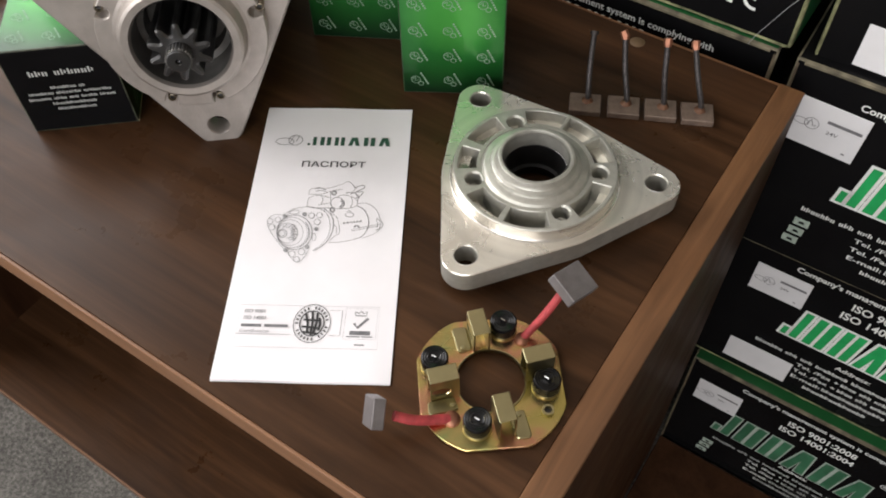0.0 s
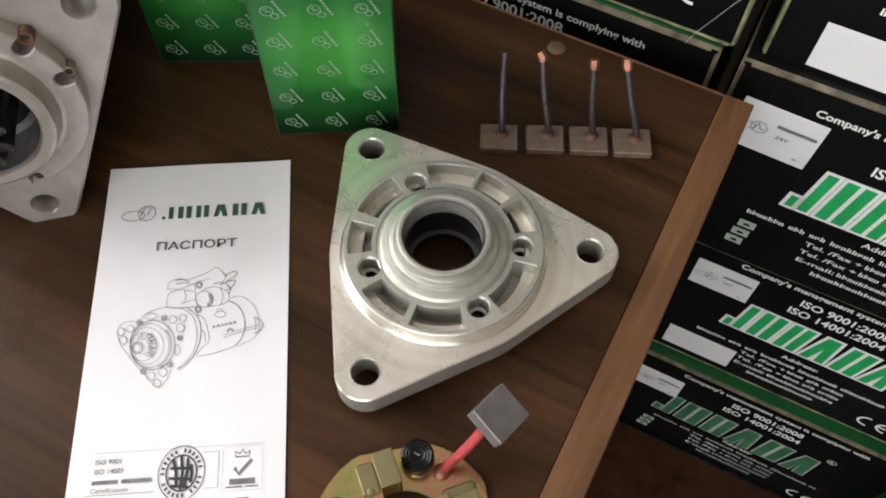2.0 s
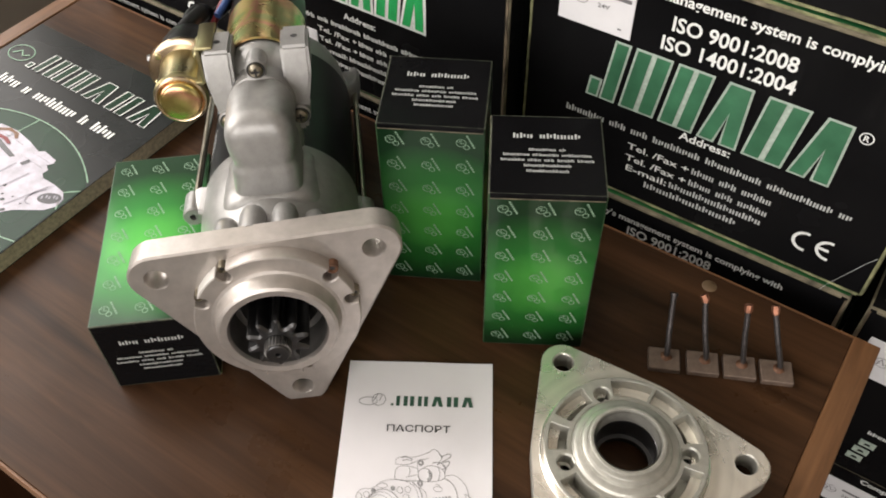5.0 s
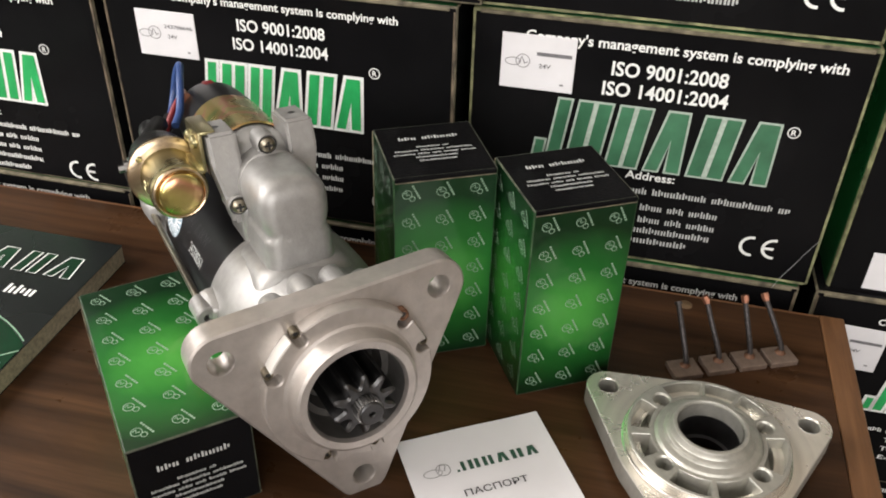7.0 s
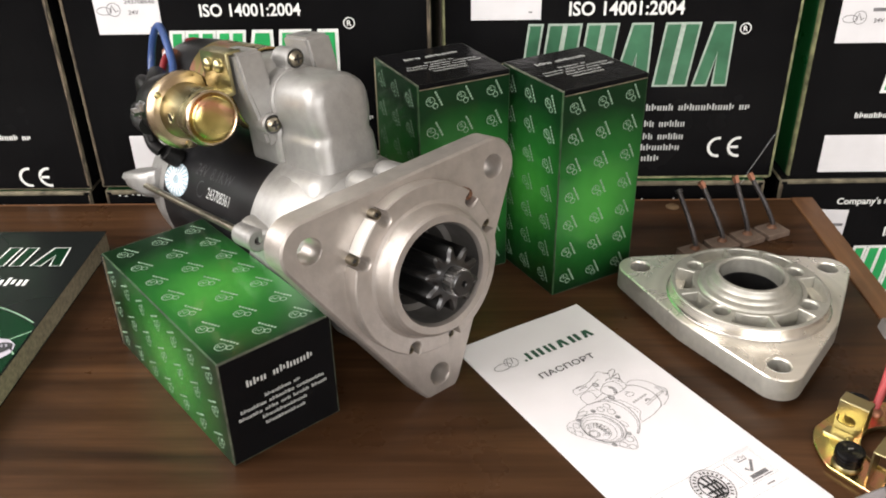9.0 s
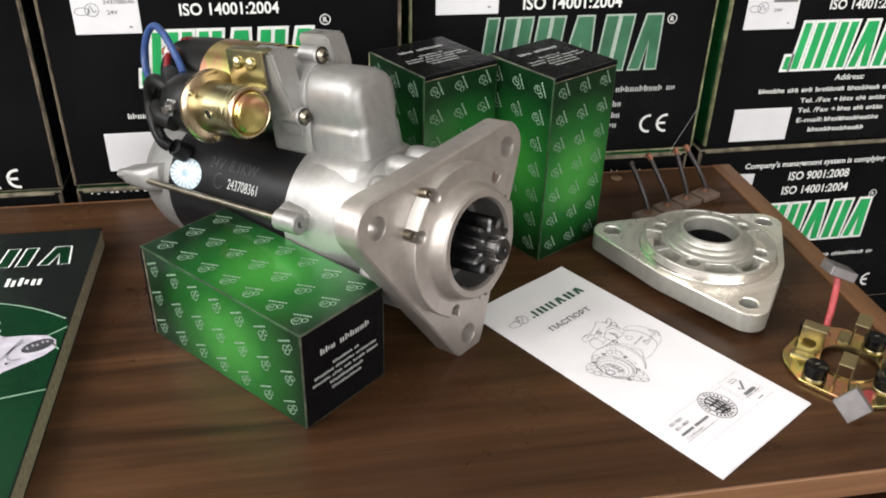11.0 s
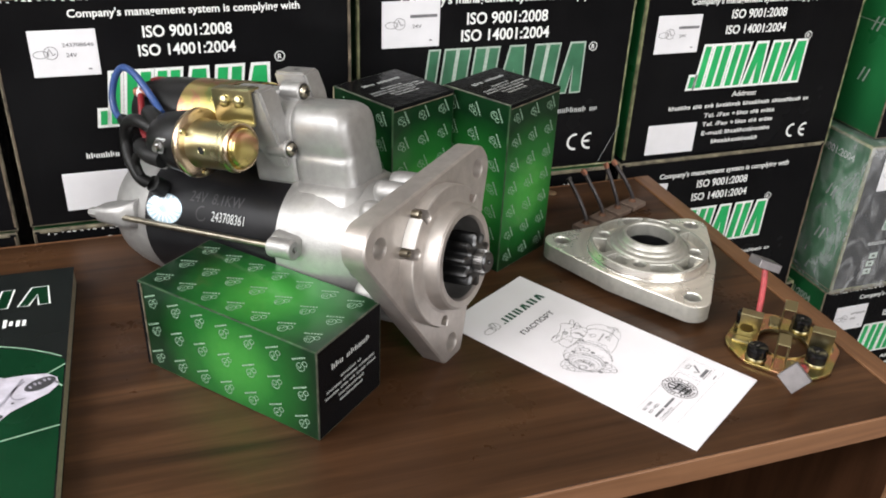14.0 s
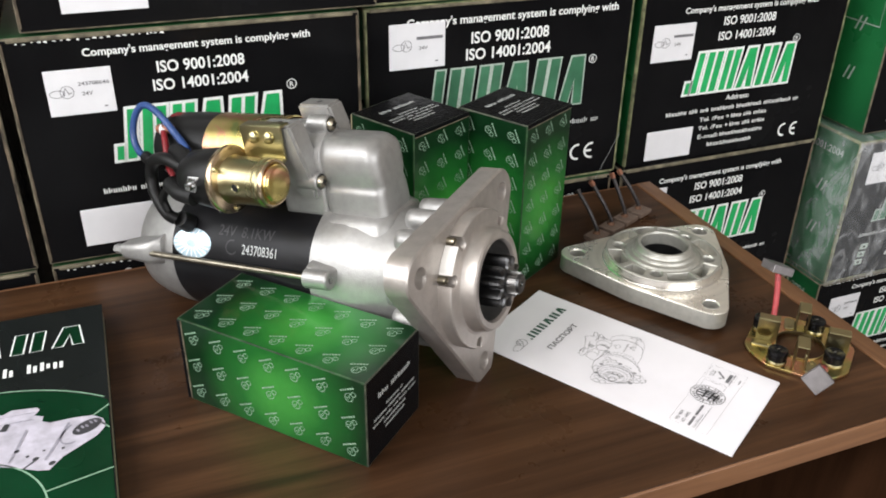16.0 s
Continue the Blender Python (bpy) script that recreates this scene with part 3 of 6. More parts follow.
shelf = part("bottom_shelf", box(DX0 + 0.018, DX1 - 0.018, DY0 + 0.0015, DY1 - 0.006, 0.004, 0.02), WOOD, desk, "dark walnut bottom shelf")
part("shelf_edge_band", box(DX0 + 0.018, DX1 - 0.018, DY0 - 0.0005, DY0 + 0.0015, 0.004, 0.0202), BAND, shelf)
part("back_panel", box(DX0 + 0.018, DX1 - 0.018, DY1 - 0.006, DY1 - 0.002, 0.0, T - 0.018), WOOD, desk)
# added dark board: stands in for the shade on the carpet here
board = new("shade_board", mesh_of("shade_board", box(0.021, 0.300, -0.42, 0.422, 0.0, 0.009, 0.0008, 1), WOOD_Z))
tagged(board, "added dark laminate board standing in for shaded carpet beside the desk", "board")
cap = new("screw_cover", mesh_of("screw_cover", lathe([(0, 0.0009), (0.0045, 0.0008), (0.0055, 0.0)], 24), SCREWCAP, 60))
cap.matrix_world = pose(-0.1005, 0.387, T)
tagged(cap, "round tan screw cover stuck to the desk top", "screw cover")

# ---- large cartons ----
CW, CH, CD = 0.287, 0.2, 0.33


def carton_body(w, h, d, bevel, dark_lid=False, side=0):
    bm = box(0, w, 0, d, 0, h, bevel, 2)
    # side 0: sides facing the gaps are black, gap shade put into the colour
    for f in bm.faces:
        n, a = f.normal, f.calc_area()
        ax = max(abs(n.x), abs(n.y), abs(n.z))
        if ax < 0.999 or a < 0.002:
            f.material_index = 2
        elif abs(n.y) > 0.9 or (dark_lid and n.z > 0.9) or (abs(n.x) > 0.9 and side == 0):
            f.material_index = 0
        else:
            f.material_index = 1
    return bm


def printed(name, bm, mat, parent, label="", m=FRONT):
    for f in bm.faces:
        if f.normal.z < 0:
            f.normal_flip()
    return part(name, bm, mat, parent, label, m)


def frayed_strip(x0, x1, z0, z1, depth, seed, along):
    """A thin paper lip whose outer edge is uneven."""
    rng = random.Random(seed)
    bm = bmesh.new()
    n = 26
    rows = []
    for k in range(n + 1):
        f = k / n
        j = rng.uniform(-0.35, 0.35)
        if along == "x":
            x, w = x0 + (x1 - x0) * f, (z1 - z0)
            rows.append([bm.verts.new(p) for p in ((x, -depth, z0 + w * j), (x, -depth * 0.7, z1), (x, 0.0006, z1), (x, 0.0006, z0 + w * j))])
        else:
            z, w = z0 + (z1 - z0) * f, (x1 - x0)
            rows.append([bm.verts.new(p) for p in ((x1 + w * j, -depth, z), (x0, -depth * 0.7, z), (x0, 0.0006, z), (x1 + w * j, 0.0006, z))])
    for a, b in zip(rows, rows[1:]):
        for i in range(4):
            bm.faces.new((a[i], a[(i + 1) % 4], b[(i + 1) % 4], b[i]))
    bm.faces.new(rows[0])
    bm.faces.new(rows[-1])
    bmesh.ops.recalc_face_normals(bm, faces=bm.faces)
    return bm


def make_carton(m, d, label, dim=False, worn=False, corner=False):
    c = thing("carton", m, label, "carton", "stacked cartons")
    w = d["w"]
    edge = EDGE_WORN if worn else EDGE
    part("body", carton_body(w, CH, CD, 0.0028 if worn else 0.0016, d.get("dark_lid", False), 1 if corner or worn else 0), [BLACK, GREEN_BIG if corner or worn else GREEN_DEEP, edge], c)
    # closing flap along the upper edge and its torn lip
    part("flap_lip", box(0.006, w - 0.006, -0.0012, 0.004, CH - 0.0035, CH - 0.0008, 0.0005, 1), EDGE, c, "worn greenish cardboard lip")
    if worn:
        part("worn_lower_edge", frayed_strip(0.004, w - 0.004, 0.0014, 0.0028, 0.0008, 5, "x"), edge, c, "pale frayed cardboard edge")
        part("worn_upright_edge", frayed_strip(w - 0.0027, w - 0.0014, 0.004, CH - 0.004, 0.0008, 8, "z"), edge, c, "pale frayed cardboard edge")
        part("worn_upright_edge", frayed_strip(0.0026, 0.0013, 0.004, CH - 0.004, 0.0008, 9, "z"), edge, c, "pale frayed cardboard edge")
    elif not corner:
        part("worn_upright_edge", frayed_strip(w - 0.0030, w - 0.0012, 0.004, CH - 0.004, 0.0008, 18, "z"), EDGE_BROWN, c, "scuffed brown cardboard edge")
        part("worn_upright_edge", frayed_strip(0.0028, 0.0012, 0.004, CH - 0.004, 0.0008, 19, "z"), EDGE_BROWN, c, "scuffed brown cardboard edge")
    x0, x1, z = d["company"]
    part_mesh("print_line", text_mesh("Company's management system is complying with", x0, x1, z, 0.0355 * (x1 - x0), INK_WHITE, bold=0.02), c, "white lettering", FRONT)
    for key, words in (("iso1", "ISO 9001:2008"), ("iso2", "ISO 14001:2004")):
        x0, x1, z = d[key]
        part_mesh("print_line", text_mesh(words, x0, x1, z, d["iso_h"], INK_WHITE, bold=0.02), c, "white bold lettering", FRONT)
    lx0, lx1, lz0, lz1 = d["logo"]
    for o, f in zip(wordmark(lx0, lx1, lz0, lz1, 0.12, 0.0016 if dim else 0.0026), wordmark(lx0, lx1, lz0, lz1, 0.12)):
        bm = bmesh.new()
        for shape in o:
            add_poly(bm, shape)
        block = printed("wordmark_block", bm, INK_DIM if dim else INK_WHITE, c, "white edged green block of the wordmark")
        bm = bmesh.new()
        for shape in f:
            add_poly(bm, shape)
        printed("block_fill", bm, INK_MUTED if dim else INK_GREEN, block, "green print", pose(0, 0, 0.0003))
    x, z = d["reg"]
    bm = bmesh.new()
    add_line(bm, circle_pts(x, z, 0.0042, 20), 0.0008, True)
    printed("registered_ring", bm, INK_WHITE, c)
    part_mesh("registered_letter", text_mesh("R", x - 0.0017, x + 0.0019, z - 0.0022, 0.0045, INK_WHITE, bold=0.02), c, "", FRONT)
    x, z = d["address"]
    k = d["scale"]
    part_mesh("print_line", text_mesh("Address:", x - 0.0165 * k, x + 0.0165 * k, z, 0.0062 * k, INK_WHITE, bold=0.015), c, "white lettering", FRONT)
    words = ((7, 3, 3, 8, 9, 10, 2), (4, 4, 4, 3, 5), (4, 4, 4, 3, 5), (7, 15), (14,))
    heads = ("", "Tel. /Fax +", "Tel. /Fax +", "E-mail:", "")
    for (x, z, wd), ln, head in zip(d["lines"], words, heads):
        bm = bmesh.new()
        if head:
            f = 0.44 if head[0] == "T" else 0.31
            part_mesh("print_line", text_mesh(head, x - wd / 2, x - wd / 2 + f * wd, z, 0.0052 * k, INK_WHITE, bold=0.012), c, "white lettering", FRONT)
            letter_bars(bm, x + f * wd / 2 + 0.001, z, 0.0050 * k, ln[2:] if head[0] == "T" else ln[1:], (1 - f) * wd - 0.002)
        else:
            letter_bars(bm, x, z, 0.0050 * k, ln, wd)
        tagged(printed("small_print", bm, INK_THIN if dim else INK_WHITE, c, "white rows of small print"), kind="stuff")
    x, z, r = d["ce"]
    bm = bmesh.new()
    add_line(bm, circle_pts(x - 0.0045, z, r, 18, 80, 280), 0.0024)
    add_line(bm, circle_pts(x + 0.0125, z, r, 18, 80, 280), 0.0024)
    add_bar(bm, x + 0.0045, x + 0.0125, z - 0.0012, z + 0.0012)
    printed("conformity_mark", bm, INK_WHITE, c, "white conformity mark")
    x0, x1, z0, z1 = d["tag"]
    turn = Matrix.Translation((x0, 0, z0)) @ pose(0, 0, 0, 0, d.get("tag_turn", 0.0), 0)
    tw, th = x1 - x0, z1 - z0
    tag = part("sticker", box(0, tw, -0.0009, 0.0, 0, th, 0.0003, 1), STICKER, c, "white paper sticker with small print", turn)
    on_tag = pose(0, -0.0013, 0, 90)
    bm = bmesh.new()
    ex, ez = tw * 0.30, th * 0.52
    add_line(bm, circle_pts(ex, ez, 0.0052, 18), 0.0005, True)
    add_line(bm, [(ex - 0.0075 + 0.0058 * math.cos(a), ez - 0.001 + 0.0030 * math.sin(a)) for a in np.linspace(0, 6.1, 20)], 0.0005)
    add_line(bm, [(ex - 0.003, ez - 0.002), (ex - 0.001, ez + 0.0035), (ex + 0.0015, ez - 0.002), (ex + 0.0035, ez - 0.0005)], 0.0009)
    add_bar(bm, tw * 0.82, tw * 0.87, th * 0.13, th * 0.16)
    tagged(printed("sticker_emblem", bm, INK_GREY, tag, "", on_tag), kind="stuff")
    part_mesh("sticker_print", text_mesh("24V", tw * 0.52, tw * 0.68, th * 0.42, 0.0034, INK_GREY, bold=0.01), tag, "", on_tag)
    if d.get("number"):
        part_mesh("sticker_print", text_mesh("243708646", tw * 0.48, tw * 0.95, th * 0.64, 0.0032, INK_GREY, bold=0.01), tag, "", on_tag)
    else:
        bm = bmesh.new()
        add_bar(bm, tw * 0.48, tw * 0.95, th * 0.64, th * 0.64 + 0.0028)
        printed("sticker_bar", bm, INK_GREY, tag, "", on_tag)
    if d.get("torn"):
        rng = random.Random(3)
        bm = bmesh.new()
        x = 0.012
        while x < 0.125:
            q = rng.uniform(0.0012, 0.0040)
            h = rng.uniform(0.0006, 0.0018)
            z = 0.1952 + rng.uniform(-0.0006, 0.0006)
            add_poly(bm, [(x, z), (x + q, z - 0.3 * h), (x + q * 0.8, z + h), (x + q * 0.2, z + 0.8 * h)])
            x += q + rng.uniform(0.0005, 0.0045)
        tagged(printed("torn_fibres", bm, INK_WHITE, c, "torn white paper fibres"), kind="stuff")
    if "plate" in d:
        x0, x1, z0, z1 = d["plate"]
        part("blank_sticker", box(x0, x1, -0.0009, 0.0, z0, z1, 0.0003, 1), STICKER, c, "blank white paper sticker")
    else:
        for i in range(3):
            x, z = 0.046 - 0.0015 * i, 0.0205 + 0.0115 * (2 - i)
            bm = bmesh.new()
            add_bar(bm, x, x + 0.0125, z, z + 0.0085)
            icon = printed("handling_icon", bm, INK_DIM, c, "small pale handling icon")
            bm = bmesh.new()
            add_poly(bm, [(x + 0.0035, z + 0.0028), (x + 0.0090, z + 0.0028), (x + 0.0080, z + 0.0055), (x + 0.0045, z + 0.0055)])
            printed("icon_shape", bm, BLACK, icon, "", pose(0, 0, 0.0003))
    if corner:
        on_side = Matrix.Translation((0, CD, 0)) @ pose(0, 0, 0, 0, 0, -90) @ FRONT
        for z in (0.058, 0.118):
            for u in (CD - 0.052, CD - 0.044):
                bm = bmesh.new()
                add_bar(bm, u, u + 0.0026, z, z + 0.017, 0.35)
                printed("side_stroke", bm, INK_DIM, c, "pale slanted stroke", on_side)
        part_mesh("print_line", text_mesh("ISO 14001:2004", CD - 0.105, CD - 0.022, 0.172, 0.0098, INK_DIM, bold=0.02), c, "pale bold lettering", on_side)
    if corner and not worn:
        bm = bmesh.new()
        add_line(bm, [(CD - 0.115, 0.128), (CD - 0.016, 0.128), (CD - 0.016, 0.166), (CD - 0.115, 0.166)], 0.0014, True)
        printed("side_frame", bm, INK_DIM, c, "thin pale frame line", on_side)
    return c


WIDE = {"w": 0.289, "company": (0.059, 0.244, 0.1815), "iso1": (0.114, 0.186, 0.163), "iso2": (0.109, 0.188, 0.1475), "iso_h": 0.0098,
        "logo": (0.072, 0.218, 0.090, 0.134), "reg": (0.225, 0.141), "address": (0.1475, 0.0725), "scale": 1.0,
        "lines": ((0.1475, 0.0605, 0.185), (0.148, 0.050, 0.096), (0.148, 0.0395, 0.096), (0.148, 0.029, 0.094), (0.148, 0.0185, 0.064)),
        "ce": (0.234, 0.025, 0.0078), "tag": (0.027, 0.078, 0.134, 0.172), "plate": (0.033, 0.098, 0.013, 0.048), "number": True, "torn": True}
LARGE = {"w": 0.285, "company": (0.041, 0.266, 0.180), "iso1": (0.106, 0.189, 0.160), "iso2": (0.101, 0.192, 0.144), "iso_h": 0.0112,
         "logo": (0.055, 0.238, 0.086, 0.136), "reg": (0.242, 0.132), "address": (0.147, 0.0765), "scale": 1.15,
         "lines": ((0.147, 0.0635, 0.218), (0.148, 0.049, 0.112), (0.148, 0.0375, 0.112), (0.148, 0.0275, 0.108), (0.148, 0.0175, 0.075)),
         "ce": (0.239, 0.030, 0.0082), "tag": (0.0235, 0.079, 0.141, 0.184)}
SLIM = {"w": 0.276, "company": (0.053, 0.229, 0.176), "iso1": (0.105, 0.174, 0.160), "iso2": (0.101, 0.177, 0.1435), "iso_h": 0.0095,
        "logo": (0.067, 0.214, 0.086, 0.131), "reg": (0.210, 0.137), "address": (0.1415, 0.073), "scale": 0.97,
        "lines": ((0.1395, 0.0615, 0.185), (0.141, 0.0505, 0.094), (0.141, 0.0400, 0.094), (0.141, 0.0293, 0.091), (0.1415, 0.0185, 0.063)),
        "ce": (0.2245, 0.025, 0.0072), "tag": (0.017, 0.069, 0.126, 0.166), "plate": (0.026, 0.087, 0.0115, 0.046)}
SLIM_ICONS = {k: v for k, v in SLIM.items() if k != "plate"}
SLIM_ICONS["tag"], SLIM_ICONS["tag_turn"], SLIM_ICONS["dark_lid"] = (0.010, 0.064, 0.128, 0.172), 2.0, True

LBL = "glossy black carton with green sides"
BEHIND = LBL + " stacked behind the desk"
first = make_carton(pose(-0.587, 0.42, 0.606), WIDE, BEHIND)
icons = make_carton(pose(-0.290, 0.434, 0.6028), LARGE, LBL + " and pale worn edges", True, True)
make_carton(pose(0.010, 0.440, 0.594), SLIM, LBL + " and pale worn edges", False, True)
make_carton(pose(0.002, 0.430, 0.4025, 0, 0, 0.8), SLIM_ICONS, LBL + " stacked beside the desk end")
for m in (pose(-0.5865, 0.421, 0.4025), pose(-0.587, 0.423, 0.2012), pose(-0.586, 0.42, 0.0), pose(-0.5700, 0.421, 0.8085)):
    copy_thing(first, m)
LOW = dict(SLIM, company=(0.053, 0.231, 0.1785), iso1=(0.104, 0.176, 0.1650), iso2=(0.101, 0.177, 0.1490))
low = make_carton(pose(-0.287, 0.430, 0.4022), LOW, BEHIND)
for m in (pose(-0.286, 0.423, 0.2010), pose(-0.2875, 0.421, 0.0)):
    copy_thing(low, m)
copy_thing(icons, pose(-0.291, 0.436, 0.804, 0, 0, 0.5))
LEFT = dict(WIDE, company=(0.067, 0.252, 0.1685), iso1=(0.122, 0.194, 0.150), iso2=(0.117, 0.196, 0.1345), logo=(0.080, 0.226, 0.077, 0.121),
            reg=(0.233, 0.128), address=(0.1555, 0.0595), lines=tuple((x + 0.008, z - 0.0135, wd) for x, z, wd in WIDE["lines"]), ce=(0.242, 0.0125, 0.0080))
make_carton(pose(-0.8855, 0.4205, 0.604), LEFT, BEHIND)
for z, dx in ((0.0, 0.0), (0.2012, 0.001), (0.4025, -0.002), (0.806, 0.001)):
    copy_thing(first, pose(-0.8855 + dx, 0.4205, z))
BESIDE = {k: v for k, v in WIDE.items() if k not in ("torn", "number")}
make_carton(pose(0.010, 0.438, 0.2012, 0, 0, 0.8), BESIDE, LBL + " stacked beside the desk end", False, True)
FAINT = {k: v for k, v in BESIDE.items() if k != "plate"}
make_carton(pose(0.020, 0.426, 0.0, 0, 0, 0.5), dict(FAINT, tag=(0.015, 0.064, 0.127, 0.167), logo=(0.050, 0.222, 0.082, 0.130)), LBL + " and a faint wordmark", True)
CORNER = LBL + " in the corner stack"
corner = make_carton(pose(0.336, 0.418, 0.606), WIDE, CORNER, corner=True)
make_carton(pose(0.322, 0.403, 0.4025), LARGE, "glossy black carton wrapped in clear film in the corner stack", True, True, True)
for z, x, y in ((0.0, 0.303, 0.35), (0.2012, 0.318, 0.405)):
    copy_thing(corner, pose(x, y, z))
for z in (0.0, 0.2012, 0.4025):
    c = copy_thing(first, pose(-0.815, 0.0, z + 0.004, 0, 0, 92))
    tagged(c, LBL + " at the desk end")


def crinkled(w, h, n, m, seed, depth):
    """A thin film sheet in x, y that puckers towards +z."""
    bm = bmesh.new()
    g = {}
    for i in range(n + 1):
        for j in range(m + 1):
            x, y = w * i / n, h * j / m
            q = noise.noise(Vector((x * 28 + seed, y * 11, seed))) + 0.6 * noise.noise(Vector((x * 70, y * 34 + seed, 1.7)))
            fold = abs(noise.noise(Vector((x * 42 + y * 26, x * 9 - y * 30, seed + 4.0))))
            edge = min(1.0, 10 * min(i / n, 1 - i / n, j / m, 1 - j / m) + 0.15)
            g[i, j] = bm.verts.new((x, y, depth * edge * (0.5 + 0.45 * q + max(0.0, 0.35 - 2.2 * fold))))
    for i in range(n):
        for j in range(m):
            bm.faces.new((g[i, j], g[i + 1, j], g[i + 1, j + 1], g[i, j + 1]))
    return bm


wrap = thing("stretch_film", pose(0.322, 0.403, 0.4025), "crinkled clear stretch film wrapped round a carton", "stretch film")
FW = 0.285
for name, m, w, h, k in (("front_sheet", pose(-0.003, -0.0015, -0.001, 90), FW + 0.006, 0.202, 1.0), ("side_sheet", pose(-0.0015, CD, -0.001, 90, 0, -90), CD + 0.002, 0.202, 2.0), ("top_sheet", pose(-0.002, -0.001, 0.2005), FW + 0.004, CD, 3.0)):
    p = part(name, crinkled(w, h, 90, 70, k, 0.0012 if k > 2.5 else 0.0055), FILM, wrap, "puckered clear film", m, 60)
    p.visible_shadow = False

# ---- small green product boxes ----
SW, SH = 0.068, 0.149


def small_body(w, h):
    bm = box(0, w, 0, w, 0, h, 0.0009, 2)
    for f in bm.faces:
        n = f.normal
        ax = max(abs(n.x), abs(n.y), abs(n.z))
        z = f.calc_center_median().z
        folded = ax < 0.999 or f.calc_area() < 0.001
        f.material_index = (3 if min(z, h - z) < 0.002 else 2) if folded else (1 if abs(n.z) > 0.9 else 0)
    return bm


def add_mark(bm, x, y, s):
    """The small printed emblem: two loops, a stem and a slanted word bar."""
    add_line(bm, circle_pts(x - 0.0028 * s, y + 0.0016 * s, 0.0031 * s, 14), 0.00046 * s, True)
    add_line(bm, circle_pts(x - 0.0012 * s, y - 0.0030 * s, 0.0018 * s, 10), 0.00046 * s, True)
    add_line(bm, [(x - 0.0042 * s, y + 0.0030 * s), (x - 0.0018 * s, y + 0.0036 * s), (x - 0.0034 * s, y + 0.0012 * s), (x - 0.0012 * s, y + 0.0006 * s)], 0.0006 * s)
    for k in range(6):
        a = y - 0.0056 * s + 0.0020 * s * k
        q = x + 0.0026 * s
        add_poly(bm, [(q, a), (q + 0.0012 * s, a), (q + 0.0012 * s, a + 0.0014 * s), (q, a + 0.0014 * s)])


def make_small_box(m, label):
    b = thing("product_box", m, label, "box", "small green boxes")
    part("body", small_body(SW, SH), [GREEN_SMALL, BLACK, EDGE_GREEN, EDGE_PALE], b)
    bm = bmesh.new()
    add_mark(bm, 0, 0, 0.98)
    me = mesh_of("emblem", bm, INK_BOX)
    for k in range(4):
        m4 = Matrix.Translation((SW / 2, SW / 2, 0)) @ Matrix.Rotation(radians(90 * k), 4, 'Z') @ Matrix.Translation((-SW / 2, -SW / 2, 0)) @ pose(0, -0.0004, 0, 90)
        for i in range(3):
            for j in range(7):
                part_mesh("emblem", me, b, "", m4 @ Matrix.Translation((0.012 + 0.0222 * i, 0.012 + 0.0208 * j, 0)) @ Matrix.Rotation(radians(26), 4, 'Z'), "stuff")
    bm = bmesh.new()
    add_lines = ((0.047, 0.0044, (3, 6), 0.041), (0.036, 0.0023, (8, 2), 0.022), (0.0315, 0.0023, (8, 8, 9), 0.052), (0.027, 0.0023, (7, 4, 3, 5, 5), 0.055), (0.0225, 0.0023, (13,), 0.028), (0.018, 0.0023, (13,), 0.025))
    for y, h, words, w in add_lines:
        letter_bars(bm, SW / 2, y, h, words, w)
    me = mesh_of("lid_print", bm, INK_THIN)
    part_mesh("lid_print", me, b, "white rows of small print", pose(0, 0, SH + 0.0005))
    turned = Matrix(((0, 1, 0, 0), (1, 0, 0, 0), (0, 0, -1, -0.0005), (0, 0, 0, 1)))
    part_mesh("lid_print", me, b, "white rows of small print", turned)
    lip = part("lid_lip", box(0.001, SW - 0.001, -0.0007, 0.0006, SH - 0.0030, SH + 0.0002, 0.0003, 1), BLACK, b, "black lid flap turned over the front")
    part("worn_edge", box(0.0012, SW - 0.0012, -0.0009, 0.0002, SH - 0.0036, SH - 0.0029, 0.0002, 1), EDGE, lip, "pale worn lid edge")
    part("glue_seam", box(-0.0003, 0.0008, SW - 0.0004, SW + 0.0004, 0.001, SH - 0.001), RAW, b)
    return b


standing = make_small_box(pose(-0.2125, 0.2535, T, 0, 0, 30.5), "upright glossy green box with black lid and pale emblems")
copy_thing(standing, pose(-0.3025, 0.2665, T, 0, 0, 28))
lying_m = Matrix(((0, 0.753, -0.658, -0.398), (0, 0.658, 0.753, 0.0885), (1, 0, 0, T), (0, 0, 0, 1)))
lying = copy_thing(standing, lying_m)
tagged(lying, "green box with black printed end lying on the desk")

# ---- the leaflet ----
LW, LL = 0.0975, 0.2080
leaf = thing("leaflet", pose(-0.1841, 0.1278, T, 0, 0, 31.65), "folded white paper leaflet with black line drawing lying flat", "leaflet")


